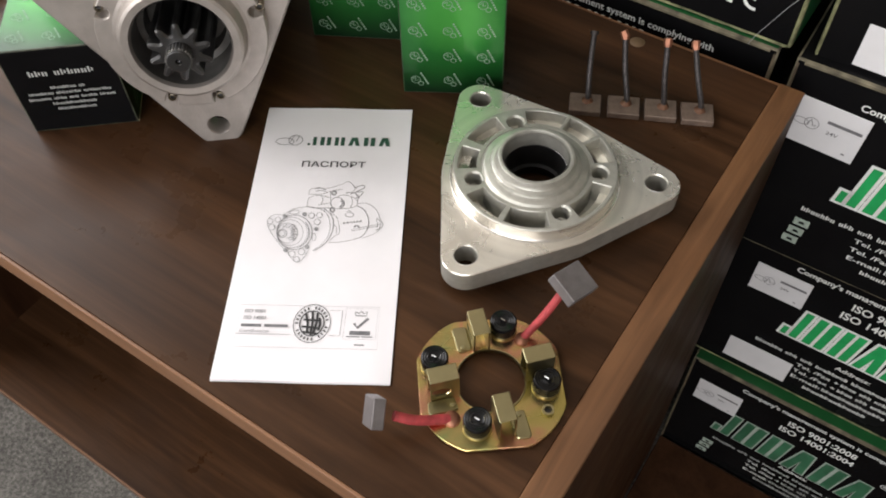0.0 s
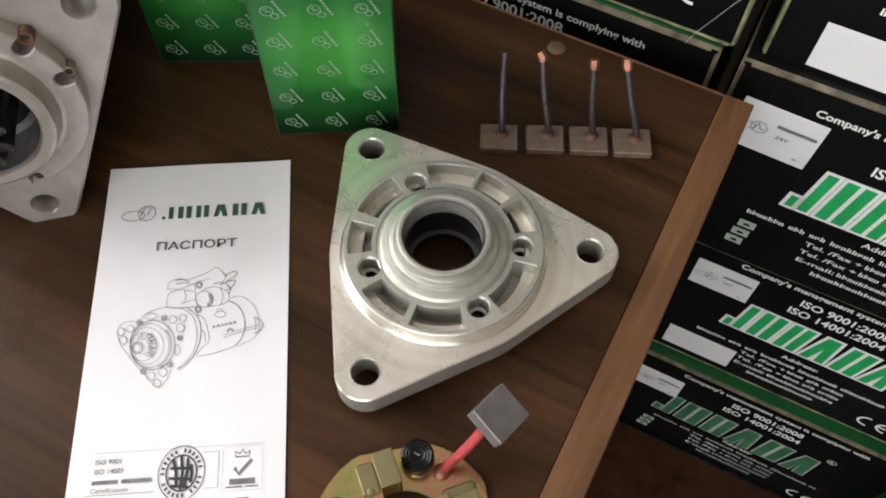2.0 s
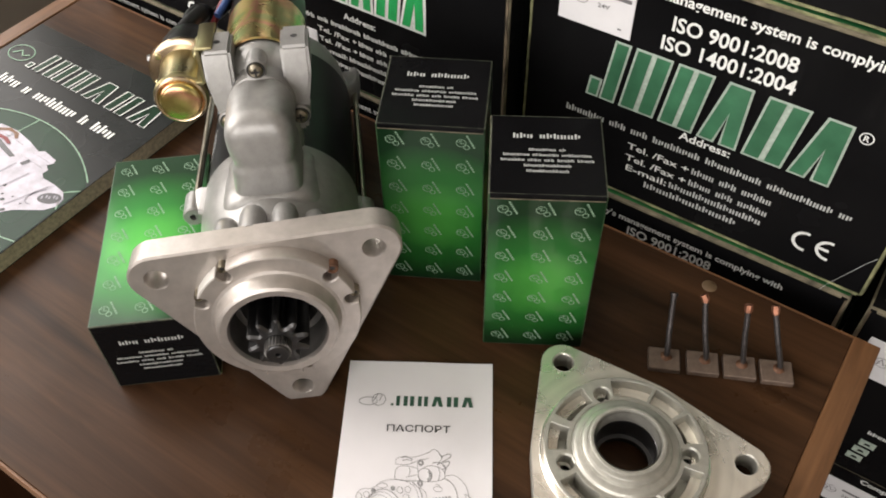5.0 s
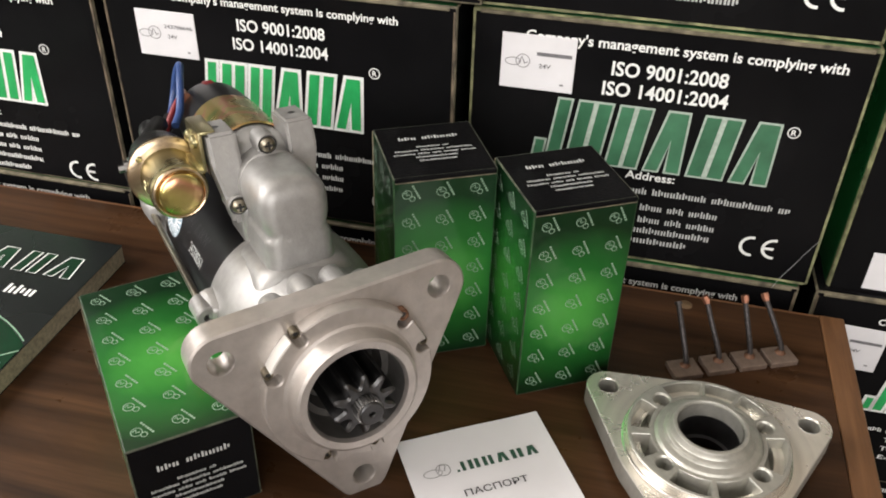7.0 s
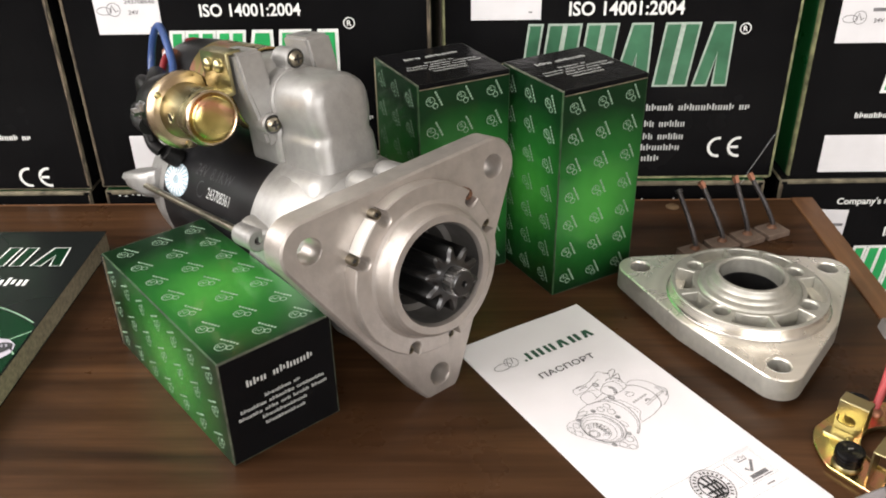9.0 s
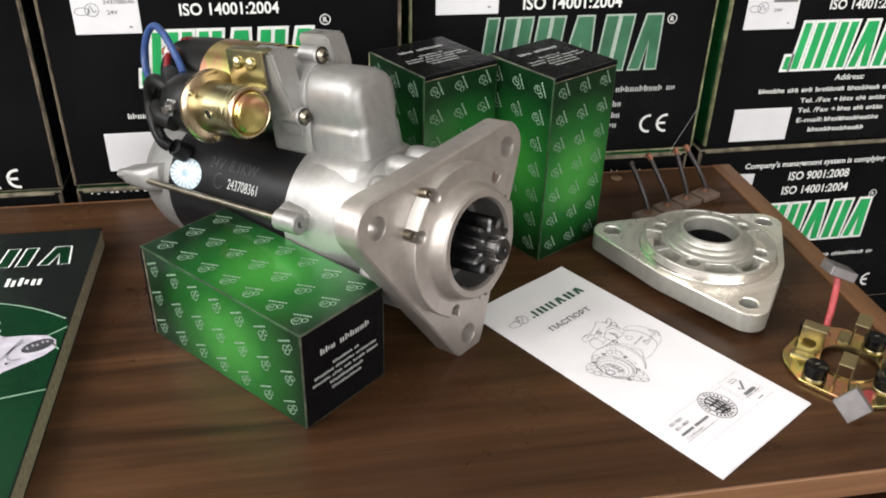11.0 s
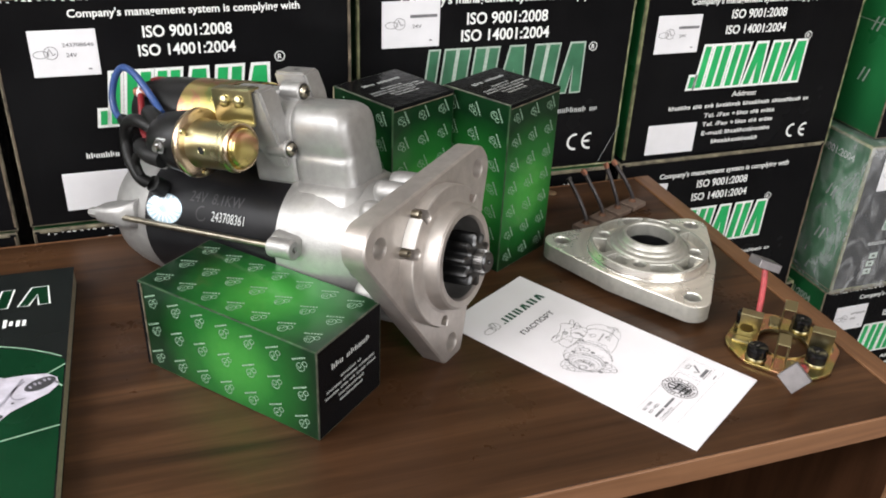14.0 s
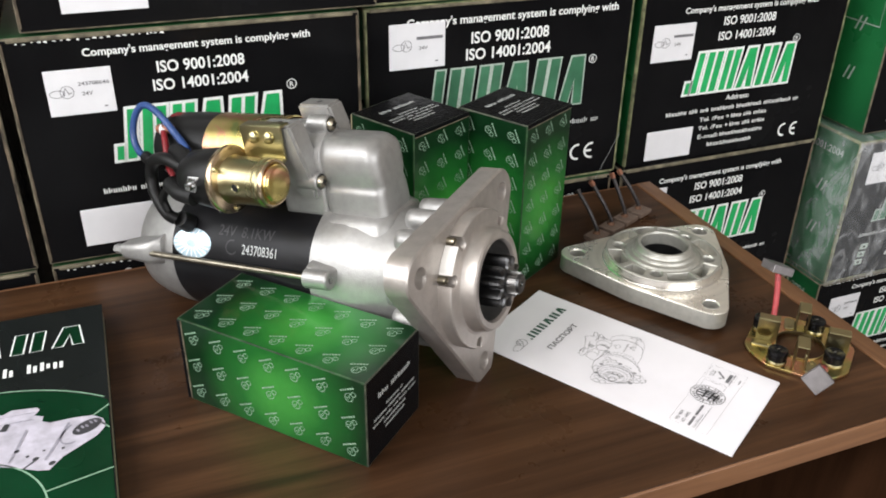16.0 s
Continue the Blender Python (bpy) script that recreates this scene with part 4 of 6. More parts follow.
def sheet(w, l, z0, lift, t=0.0003, n=14):
    bm = bmesh.new()
    g = {}
    for s in (0, 1):
        for i in range(n + 1):
            for j in range(2 * n + 1):
                u, v = i / n - 0.5, j / (2 * n) - 0.5
                z = z0 + lift * (abs(2 * v) ** 3) * (0.6 - 0.8 * u) + 0.0002 * math.sin(9 * u + 4 * v)
                g[s, i, j] = bm.verts.new((u * w, v * l, z + (t if s else 0)))
    for i in range(n):
        for j in range(2 * n):
            bm.faces.new((g[1, i, j], g[1, i + 1, j], g[1, i + 1, j + 1], g[1, i, j + 1]))
            bm.faces.new((g[0, i, j], g[0, i, j + 1], g[0, i + 1, j + 1], g[0, i + 1, j]))
    for i in range(n):
        bm.faces.new((g[0, i, 0], g[0, i + 1, 0], g[1, i + 1, 0], g[1, i, 0]))
        bm.faces.new((g[0, i, 2 * n], g[1, i, 2 * n], g[1, i + 1, 2 * n], g[0, i + 1, 2 * n]))
    for j in range(2 * n):
        bm.faces.new((g[0, 0, j], g[1, 0, j], g[1, 0, j + 1], g[0, 0, j + 1]))
        bm.faces.new((g[0, n, j], g[0, n, j + 1], g[1, n, j + 1], g[1, n, j]))
    return bm


part("back_sheet", sheet(LW, LL, 0.0003, 0.0), PAPER, leaf, smooth=60)
part("cover_sheet", sheet(LW, LL - 0.001, 0.0007, 0.0005), PAPER, leaf, "white folded cover sheet", smooth=60)
LP = pose(0, 0, 0.0021)


def leaf_print(name, bm, mat, label=""):
    for v in bm.verts:
        v.co.z += 0.0005 * abs(2 * v.co.y / LL) ** 3 * (0.6 - 0.8 * v.co.x / LW) - 0.0007
    return printed(name, bm, mat, leaf, label, LP)


for o in wordmark(-0.0185, 0.0370, 0.0690, 0.0768, 0.0, -0.0002):
    bm = bmesh.new()
    for shape in o:
        add_poly(bm, [(x * 0.98, y) for x, y in shape])
    leaf_print("title_block", bm, INK_LEAF, "dark green block of the wordmark")
bm = bmesh.new()
add_line(bm, circle_pts(-0.0265, 0.0735, 0.0045, 20), 0.0004, True)
add_line(bm, [(-0.0335 + 0.006 * math.cos(a), 0.0722 + 0.003 * math.sin(a)) for a in np.linspace(0, 6.28, 22)], 0.0004)
add_line(bm, [(-0.03, 0.072), (-0.0275, 0.0775), (-0.0245, 0.0765), (-0.026, 0.0725)], 0.0005)
leaf_print("emblem", bm, INK_GREY, "fine grey emblem")
part_mesh("title", text_mesh("ПАСПОРТ", -0.0195, 0.0215, 0.0503, 0.0048, INK_TITLE, bold=0.010), leaf, "black capital lettering", pose(0, 0, 0.0016))
# line drawing of the starter, in the drawing's own units of 0.9 mm, v downwards
W1, W2 = 0.0003, 0.0005


def on_paper(u, v):
    return (0.885 * u + 0.095 * v - 45.5) * 0.001, (45.6 - 0.0256 * u - 0.94 * v) * 0.001


def oval(bm, u, v, ru, rv, w, a0=0, a1=360):
    n = 12 + int(3 * ru)
    pts = [on_paper(u + ru * math.cos(radians(a0 + (a1 - a0) * k / n)), v - rv * math.sin(radians(a0 + (a1 - a0) * k / n))) for k in range(n + 1)]
    if a1 - a0 >= 360:
        add_line(bm, pts[:-1], w, True)
    else:
        add_line(bm, pts, w)


def stroke(bm, pts, w):
    """A pen stroke through the corners, rounded once."""
    q = [pts[0]]
    for (a, b), (c, d) in zip(pts, pts[1:]):
        q += [(0.75 * a + 0.25 * c, 0.75 * b + 0.25 * d), (0.25 * a + 0.75 * c, 0.25 * b + 0.75 * d)]
    q.append(pts[-1])
    add_line(bm, [on_paper(u, v) for u, v in q], w)


bm = bmesh.new()
# pinion and bearing rings
for u, v, ru, rv, w in ((18.7, 52, 3.0, 3.2, W2), (18.2, 52, 2.2, 2.4, W1), (22, 51.5, 7.2, 8, W1), (24, 51, 9, 10.4, W1), (25.3, 50.8, 10.6, 12.4, W1), (27, 50.5, 12.2, 14, W2)):
    oval(bm, u, v, ru, rv, w)
oval(bm, 25.6, 50.6, 11.4, 13.2, W2, -70, 40)
for k in range(11):
    a = radians(-80 + k * 21)
    stroke(bm, [(21 + 3.6 * math.cos(a), 51.5 - 4.2 * math.sin(a)), (22.5 + 5.0 * math.cos(a + 0.12), 51 - 5.6 * math.sin(a + 0.12)), (23.5 + 6.0 * math.cos(a), 50.8 - 7.2 * math.sin(a))], W2 if k % 2 else W1)
for k in range(4):
    oval(bm, 25.4, 45.6 + 3.4 * k, 1.5, 1.0, W2, -120, 130)
# flange outline with its lobes
stroke(bm, [(26, 32), (20, 35.5), (18, 37), (13, 36.5), (9, 39), (7.4, 43), (9, 49), (13, 55), (18, 62), (23, 67), (26, 72), (30, 75), (34, 71), (37, 65)], W1)
stroke(bm, [(24, 32), (31, 29.6), (38, 29), (46, 31), (50, 35), (52, 44), (50.5, 53), (46, 60), (40, 64.5)], W1)
stroke(bm, [(47, 30), (53.5, 36), (54, 47), (50, 57), (45, 62), (40.5, 65)], W2)
for u, v, r in ((9.7, 42.5, 2.1), (15, 41, 2.0), (11, 47.5, 2.2), (38.5, 36.5, 2.1), (44, 35.8, 2.0), (42.5, 41.5, 2.3), (32.5, 66, 2.3), (26, 68, 2.3), (29.3, 72, 2.0)):
    oval(bm, u, v, r, r * 1.1, W1)
    oval(bm, u + 0.3, v, r * 0.8, r * 0.95, W1, -90, 60)
oval(bm, 26, 34, 3.8, 1.7, W1)
oval(bm, 40.5, 54, 1.4, 3.0, W1)
for u, v in ((19.8, 38), (33.5, 35.5), (42, 47.2), (36, 62), (21.5, 65.3)):
    for r in (1.3, 0.8, 0.35):
        oval(bm, u, v, r, r * 1.1, W2)
# yoke, end cap and through bolt
stroke(bm, [(52, 34), (56, 36), (57.5, 42), (58.5, 50), (54.5, 52.5), (51, 57)], W1)
stroke(bm, [(54, 43), (56, 45), (56, 50)], W1)
stroke(bm, [(50.5, 58), (60, 57), (72, 53)], W1)
stroke(bm, [(70, 26.5), (75, 29), (78, 35), (78.5, 42), (76, 49), (72, 53)], W2)
stroke(bm, [(71, 25), (76, 23.5), (81, 26), (85, 31), (86.5, 38), (86, 45), (83, 49), (74, 53)], W1)
stroke(bm, [(84, 36.5), (88.5, 40), (87.5, 44), (83, 46.5)], W2)
stroke(bm, [(83.6, 37), (84.6, 40.5), (84, 44)], W1)
stroke(bm, [(66, 46.6), (76, 43.6), (87.5, 41)], W1)
stroke(bm, [(66, 48.0), (76, 45.0), (85, 42.8)], W1)
# solenoid and relay above
stroke(bm, [(35, 29), (35.6, 22), (39, 19.4), (45, 19), (51, 20.5)], W1)
stroke(bm, [(36, 18.2), (36.4, 14), (42, 12), (48, 13), (54, 11), (61, 8), (63, 5.8), (66, 6.5), (70, 12)], W1)
stroke(bm, [(36, 18.2), (44, 18.5), (50, 15.8), (60, 12.5)], W1)
stroke(bm, [(35, 29), (42, 30), (51, 29.4)], W2)
stroke(bm, [(45, 19), (46.4, 23), (44.5, 27)], W1)
stroke(bm, [(43, 27.4), (51, 25)], W1)
stroke(bm, [(40, 13.4), (44, 12.4), (48.5, 14.2)], W2)
stroke(bm, [(41, 15.4), (45, 14.4), (48, 15.4)], W2)
stroke(bm, [(51.5, 15), (51.5, 24), (52.5, 29)], W1)
for u, v in ((54, 16.3), (52.8, 31)):
    for r in (1.7, 1.0):
        oval(bm, u, v, r, r * 1.2, W2)
oval(bm, 56.5, 25, 5, 4.8, W1)
for r in (4.4, 3.6, 2.8):
    oval(bm, 57, 25, r, r, W2, -75, 55)
stroke(bm, [(55, 20.2), (60, 17.6), (66, 18.5), (70, 21), (71, 26), (66, 29), (58, 29.6)], W1)
stroke(bm, [(66, 18.6), (67.4, 23), (65.6, 28.8)], W1)
stroke(bm, [(69, 11), (75, 8.2), (76.4, 10.5), (71, 14), (65.5, 17)], W2)
stroke(bm, [(70, 15), (75.4, 13.8), (73, 18), (69, 20.4)], W2)
stroke(bm, [(62.5, 16), (66, 15.2), (70, 16.2), (72, 20)], W2)
stroke(bm, [(67, 8), (69.5, 12.5), (67, 15)], W1)
stroke(bm, [(69.5, 17.5), (71.5, 18.6), (70.5, 23)], W2)
leaf_print("line_drawing", bm, INK_SOFT, "fine grey drawing of a starter motor")
bm = bmesh.new()
for k in range(6):
    u = 60.4 + 2.3 * k
    stroke(bm, [(u, 42.4 - 0.42 * k), (u + 0.9, 40.4 - 0.42 * k), (u + 1.5, 42.2 - 0.42 * k)], W2)
oval(bm, 65, 34.4, 3.0, 1.8, W1)
stroke(bm, [(63, 32), (65, 30.8), (67, 33)], W1)
for r in (1.7, 1.1):
    oval(bm, 70, 44.5, r, r * 0.9, W2, 0, 190)
leaf_print("drawing_marks", bm, INK_SOFT)
bm = bmesh.new()
add_line(bm, [(-0.040, -0.0553), (0.0397, -0.0553), (0.0397, -0.0828), (-0.040, -0.0828)], 0.00013, True)
add_line(bm, [(-0.040, -0.0745), (-0.009, -0.0745)], 0.00025)
add_line(bm, [(0.0125, -0.0745), (0.0185, -0.0745), (0.0185, -0.0580), (0.0115, -0.0580)], 0.00025)
add_line(bm, [(0.0205, -0.0563), (0.0385, -0.0563), (0.0385, -0.0765), (0.0205, -0.0765)], 0.00013, True)
word_bars(bm, -0.0245, -0.0698, 0.0018, (6, 7), width=0.0265)
word_bars(bm, 0.0295, -0.0738, 0.0026, (4,), width=0.0115)
word_bars(bm, 0.0295, -0.0752, 0.0006, (6, 5), width=0.0145)
add_bar(bm, 0.027, 0.0325, -0.0805, -0.0798)
add_line(bm, [(0.0258, -0.0662), (0.0278, -0.0692), (0.0335, -0.0628)], 0.0016)
add_line(bm, [(0.0262, -0.0612), (0.0258, -0.0585), (0.028, -0.0598), (0.0293, -0.0578), (0.0306, -0.0598), (0.0326, -0.0585), (0.0322, -0.0612)], 0.0006, True)
leaf_print("certificate_print", bm, INK_GREY, "small framed certification print")
part_mesh("print_line", text_mesh("ISO 9001", -0.037, -0.0255, -0.0606, 0.0023, INK_GREY, bold=0.01), leaf, "", pose(0, 0, 0.0017))
part_mesh("print_line", text_mesh("ISO 14001", -0.037, -0.0245, -0.0650, 0.0023, INK_GREY, bold=0.01), leaf, "", pose(0, 0, 0.0017))
part_mesh("print_line", text_mesh("Certification", -0.038, -0.0215, -0.0735, 0.0021, INK_GREY), leaf, "", pose(0, 0, 0.0017))
bm = bmesh.new()
for rx, w in ((0.0104, 0.0004), (0.0068, 0.0007)):
    add_line(bm, [(0.002 + rx * math.cos(a), -0.0668 + rx * 1.2 * math.sin(a)) for a in np.linspace(0, 6.283, 40)][:-1], w, True)
for k in range(26):
    a = k * 6.283 / 26
    x, y = 0.002 + 0.0086 * math.cos(a), -0.0668 + 0.0103 * math.sin(a)
    if k % 7:
        add_line(bm, [(x - 0.0008 * math.cos(a), y - 0.0009 * math.sin(a)), (x + 0.0008 * math.cos(a), y + 0.0009 * math.sin(a))], 0.0009)
leaf_print("seal", bm, INK_BLACK, "dark oval certification seal")
bm = bmesh.new()
for q in ((-0.002, -0.0605, 0.0, -0.073), (0.0045, -0.060, 0.0035, -0.073), (-0.0030, -0.0645, 0.007, -0.065), (-0.0035, -0.0690, 0.0070, -0.0700), (0.0015, -0.0590, 0.002, -0.0745), (0.006, -0.063, 0.0062, -0.0715), (-0.0025, -0.0725, 0.0055, -0.0735)):
    add_line(bm, [(q[0], q[1]), ((q[0] + q[2]) / 2 + 0.0006, (q[1] + q[3]) / 2), (q[2], q[3])], 0.0013)
leaf_print("seal_figure", bm, INK_BLACK)

# ---- the catalogue ----
KW, KL, KT = 0.21, 0.297, 0.016
cat = thing("catalogue", pose(-0.7585, 0.027, T, 0, 0, -0.3), "thick glossy catalogue with charcoal and green cover lying flat", "catalogue")
part("page_block", box(0.0006, KW - 0.0006, 0.0006, KL - 0.0006, 0.0004, KT - 0.0005), PAGES, cat, "stacked paper page edges")
part("back_cover", box(0, KW, 0, KL, 0, 0.0004), COVER_DARK, cat)
part("front_cover", box(0, KW, 0, KL, KT - 0.0005, KT, 0.0001, 1), COVER_DARK, cat, "charcoal glossy cover")
KP = pose(0, 0, KT + 0.0003)


def clip_poly(pts, x0, x1, y0, y1):
    """Cuts a polygon to the cover."""
    def cut(p, inside, meet):
        out = []
        for a, b in zip(p, p[1:] + p[:1]):
            if inside(a):
                out.append(a)
            if inside(a) != inside(b):
                out.append(meet(a, b))
        return out

    def at_x(x):
        return lambda a, b: (x, a[1] + (b[1] - a[1]) * (x - a[0]) / (b[0] - a[0]))

    def at_y(y):
        return lambda a, b: (a[0] + (b[0] - a[0]) * (y - a[1]) / (b[1] - a[1]), y)
    for inside, meet in ((lambda p: p[0] >= x0, at_x(x0)), (lambda p: p[0] <= x1, at_x(x1)), (lambda p: p[1] >= y0, at_y(y0)), (lambda p: p[1] <= y1, at_y(y1))):
        pts = cut(pts, inside, meet)
    return pts


bm = bmesh.new()
add_poly(bm, clip_poly(circle_pts(0.122, 0.066, 0.1365, 60), 0.001, KW - 0.001, 0.001, KL - 0.001))
printed("green_field", bm, COVER_GREEN, cat, "deep green lower cover area", KP)


def arc_in_cover(bm, cx, cy, r, w):
    run = []
    for p in circle_pts(cx, cy, r, 90) + [(cx + r, cy)]:
        if 0.001 < p[0] < KW - 0.001 and 0.001 < p[1] < KL - 0.001:
            run.append(p)
        else:
            if len(run) > 1:
                add_line(bm, run, w)
            run = []
    if len(run) > 1:
        add_line(bm, run, w)


UP = pose(0, 0, KT + 0.0006)
for cx, cy, r in ((0.122, 0.066, 0.1378), (0.118, 0.080, 0.0543)):
    bm = bmesh.new()
    arc_in_cover(bm, cx, cy, r, 0.0011)
    printed("cover_arc", bm, INK_PALE, cat, "thin pale arc", UP)
for p, q in (((0.171, 0.094), (0.2095, 0.102)), ((0.158, 0.1188), (0.167, 0.126)), ((0.199, 0.1565), (0.2095, 0.1652)), ((0.2015, 0.1515), (0.2088, 0.141)), ((0.113, 0.203), (0.100, 0.133)), ((0.064, 0.082), (0.003, 0.092))):
    bm = bmesh.new()
    add_line(bm, [p, q], 0.0011)
    printed("cover_line", bm, INK_PALE, cat, "", UP)
for shapes in wordmark(0.0415, 0.1985, 0.2445, 0.2710, 0.10, -0.0004):
    bm = bmesh.new()
    for shape in shapes:
        add_line(bm, shape, 0.0012, True)
    letter = printed("title_outline", bm, INK_WHITE, cat, "white outlined block of the wordmark", pose(0, 0, KT + 0.0008))
    bm = bmesh.new()
    for shape in shapes:
        add_poly(bm, shape)
    printed("title_fill", bm, COVER_GREEN, letter, "dark green fill", pose(0, 0, -0.0003))
bm = bmesh.new()
letter_bars(bm, 0.108, 0.2190, 0.0105, (3, 1, 6, 1, 3), 0.149)
tagged(printed("title_bar", bm, INK_WHITE, cat, "white bars of print", pose(0, 0, KT + 0.0006)), kind="stuff")
bm = bmesh.new()
add_line(bm, [(0.022 + 0.014 * math.cos(a), 0.256 + 0.0105 * math.sin(a)) for a in np.linspace(0, 6.283, 30)][:-1], 0.0009, True)
add_line(bm, [(0.014, 0.252), (0.020, 0.259), (0.026, 0.2535), (0.032, 0.2575)], 0.0016)
printed("emblem", bm, INK_PALE, cat, "pale oval emblem", pose(0, 0, KT + 0.0006))


def printed_motor(ox, oy, s, parent):
    """A flat printed picture of a starter motor: nose to the right, solenoid above."""
    def patch(name, pts, mat, up, label=""):
        bm = bmesh.new()
        add_poly(bm, [(ox + s * x, oy + s * y) for x, y in pts])
        return printed(name, bm, mat, parent, label, pose(0, 0, KT + up))

    def ellipse(cx, cy, rx, ry, tilt, n=18, a0=0.0, a1=6.0):
        c, d = math.cos(tilt), math.sin(tilt)
        return [(cx + c * rx * math.cos(a) - d * ry * math.sin(a), cy + d * rx * math.cos(a) + c * ry * math.sin(a)) for a in np.linspace(a0, a1, n)]

    patch("cover_picture", ((-0.55, 0.66), (-0.52, 0.34), (-0.1, 0.24), (0.16, 0.18), (0.34, 0.10), (0.52, 0.00), (0.60, -0.02), (0.70, 0.10), (0.96, 0.27), (1.03, 0.37), (1.01, 0.47), (0.93, 0.54), (0.78, 0.56), (0.60, 0.56), (0.54, 0.60), (0.55, 0.66), (0.48, 0.70), (0.52, 0.76), (0.50, 0.80), (0.30, 0.83), (0.24, 0.79), (0.05, 0.84), (-0.2, 0.88), (-0.45, 0.86)), PHOTO, 0.0006, "printed pale picture of a starter motor")
    patch("cover_picture_yoke", ((-0.52, 0.36), (-0.02, 0.25), (0.06, 0.34), (0.04, 0.46), (-0.5, 0.58)), PHOTO_DARK, 0.0009)
    patch("cover_picture_gap", ((-0.3, 0.64), (0.06, 0.57), (0.10, 0.61), (-0.28, 0.70)), PHOTO_DARK, 0.0009)
    patch("cover_picture_slot", ((0.22, 0.57), (0.27, 0.56), (0.30, 0.64), (0.26, 0.66)), PHOTO_DARK, 0.0009)
    patch("cover_picture_wire", ((-0.42, 0.80), (-0.30, 0.87), (-0.16, 0.86), (-0.10, 0.80), (-0.13, 0.78), (-0.20, 0.83), (-0.29, 0.83), (-0.38, 0.77)), BAND, 0.0009)
    patch("cover_picture_cable", ((-0.44, 0.74), (-0.2, 0.75), (-0.1, 0.71), (-0.12, 0.68), (-0.22, 0.71), (-0.44, 0.70)), RED, 0.0011)
    nose = patch("cover_picture_nose", ellipse(0.885, 0.405, 0.125, 0.072, 0.50), PHOTO_DARK, 0.0009)
    for k in range(5):
        patch("cover_picture_tooth", ellipse(0.815 + 0.034 * k, 0.372 + 0.019 * k + 0.014 * (k % 2), 0.011, 0.024, 0.5, 8), PHOTO_MID, 0.0012)
    for x, y, r in ((0.36, 0.28, 0.022), (0.50, 0.14, 0.026), (0.62, 0.05, 0.028), (0.44, 0.19, 0.015), (0.70, 0.20, 0.013), (0.56, 0.22, 0.012)):
        patch("cover_picture_hole", ellipse(x, y, r, r * 0.8, 0.6, 9), PHOTO_DARK, 0.0009)
    for x0, y0, x1, y1, w in ((0.10, 0.20, 0.18, 0.55, 0.018), (0.30, 0.16, 0.42, 0.52, 0.014), (0.56, 0.10, 0.74, 0.50, 0.016), (0.12, 0.66, 0.46, 0.64, 0.020), (0.20, 0.75, 0.48, 0.73, 0.012), (-0.30, 0.78, 0.02, 0.76, 0.016)):
        patch("cover_picture_fold", ((x0, y0), (x0 + w, y0 - 0.004), ((x0 + x1) / 2 + 1.5 * w, (y0 + y1) / 2), (x1 + w, y1), (x1, y1 + 0.012), ((x0 + x1) / 2, (y0 + y1) / 2 + 0.006)), PHOTO_MID, 0.0009)
    patch("cover_picture_rim", ellipse(0.80, 0.37, 0.16, 0.10, 0.9, 12, 1.2, 4.0) + ellipse(0.80, 0.37, 0.145, 0.085, 0.9, 12, 4.0, 1.2), PHOTO_MID, 0.0009)


printed_motor(0.125, 0.114, 0.0795, cat)
printed_motor(0.058, 0.018, 0.095, cat)

# ---- loose end flange ----
HR = 0.0727
flange = thing("end_flange", pose(-0.0905, 0.2195, T, 0, 0, 0), "cast aluminium triangular end flange lying face up", "flange")
HOLES = [(HR * math.cos(radians(a)), HR * math.sin(radians(a))) for a in (28, 149, 268)]


def triangle_plate(z0, z1, centre_r, extra=()):
    dots = sorted(p for x, y, q in [(x, y, 0.0142) for x, y in HOLES] + [(0, 0, 0.0562)] for p in circle_pts(x, y, q, 72))
    outer = []
    for run in (dots, dots[::-1]):
        side = []
        for p in run:
            while len(side) > 1 and (side[-1][0] - side[-2][0]) * (p[1] - side[-2][1]) <= (side[-1][1] - side[-2][1]) * (p[0] - side[-2][0]):
                side.pop()
            side.append(p)
        outer += side[:-1]
    holes = [circle_pts(x, y, 0.0066, 24) for x, y in HOLES]
    if centre_r:
        holes.append(circle_pts(0, 0, centre_r, 64))
    holes += list(extra)
    return plate(outer, holes, z0, z1, 0.0007)


bm = triangle_plate(0.0068, 0.0213, 0.0400)
bm.normal_update()
for f in bm.faces:
    f.material_index = 0 if f.normal.z > 0.5 else 1
part("mounting_plate", bm, [POLISHED, CAST_FINE], flange, "triangular aluminium plate with three holes", smooth=22)
for x, y in HOLES:
    part("hole_chamfer", lathe([(0.0065, 0.0070), (0.0065, 0.0205), (0.0072, 0.0215), (0.0074, 0.0212)], 28, pose(x, y, 0)), CAST_FINE, flange, smooth=20)


def sector(a0, a1, r0, r1, n=8):
    """Outline of a piece of a ring with rounded ends."""
    arc = [a0 + (a1 - a0) * k / n for k in range(n + 1)]
    pts = [(r1 * math.cos(radians(a)), r1 * math.sin(radians(a))) for a in arc]
    return pts + [(r0 * math.cos(radians(a)), r0 * math.sin(radians(a))) for a in reversed(arc)]


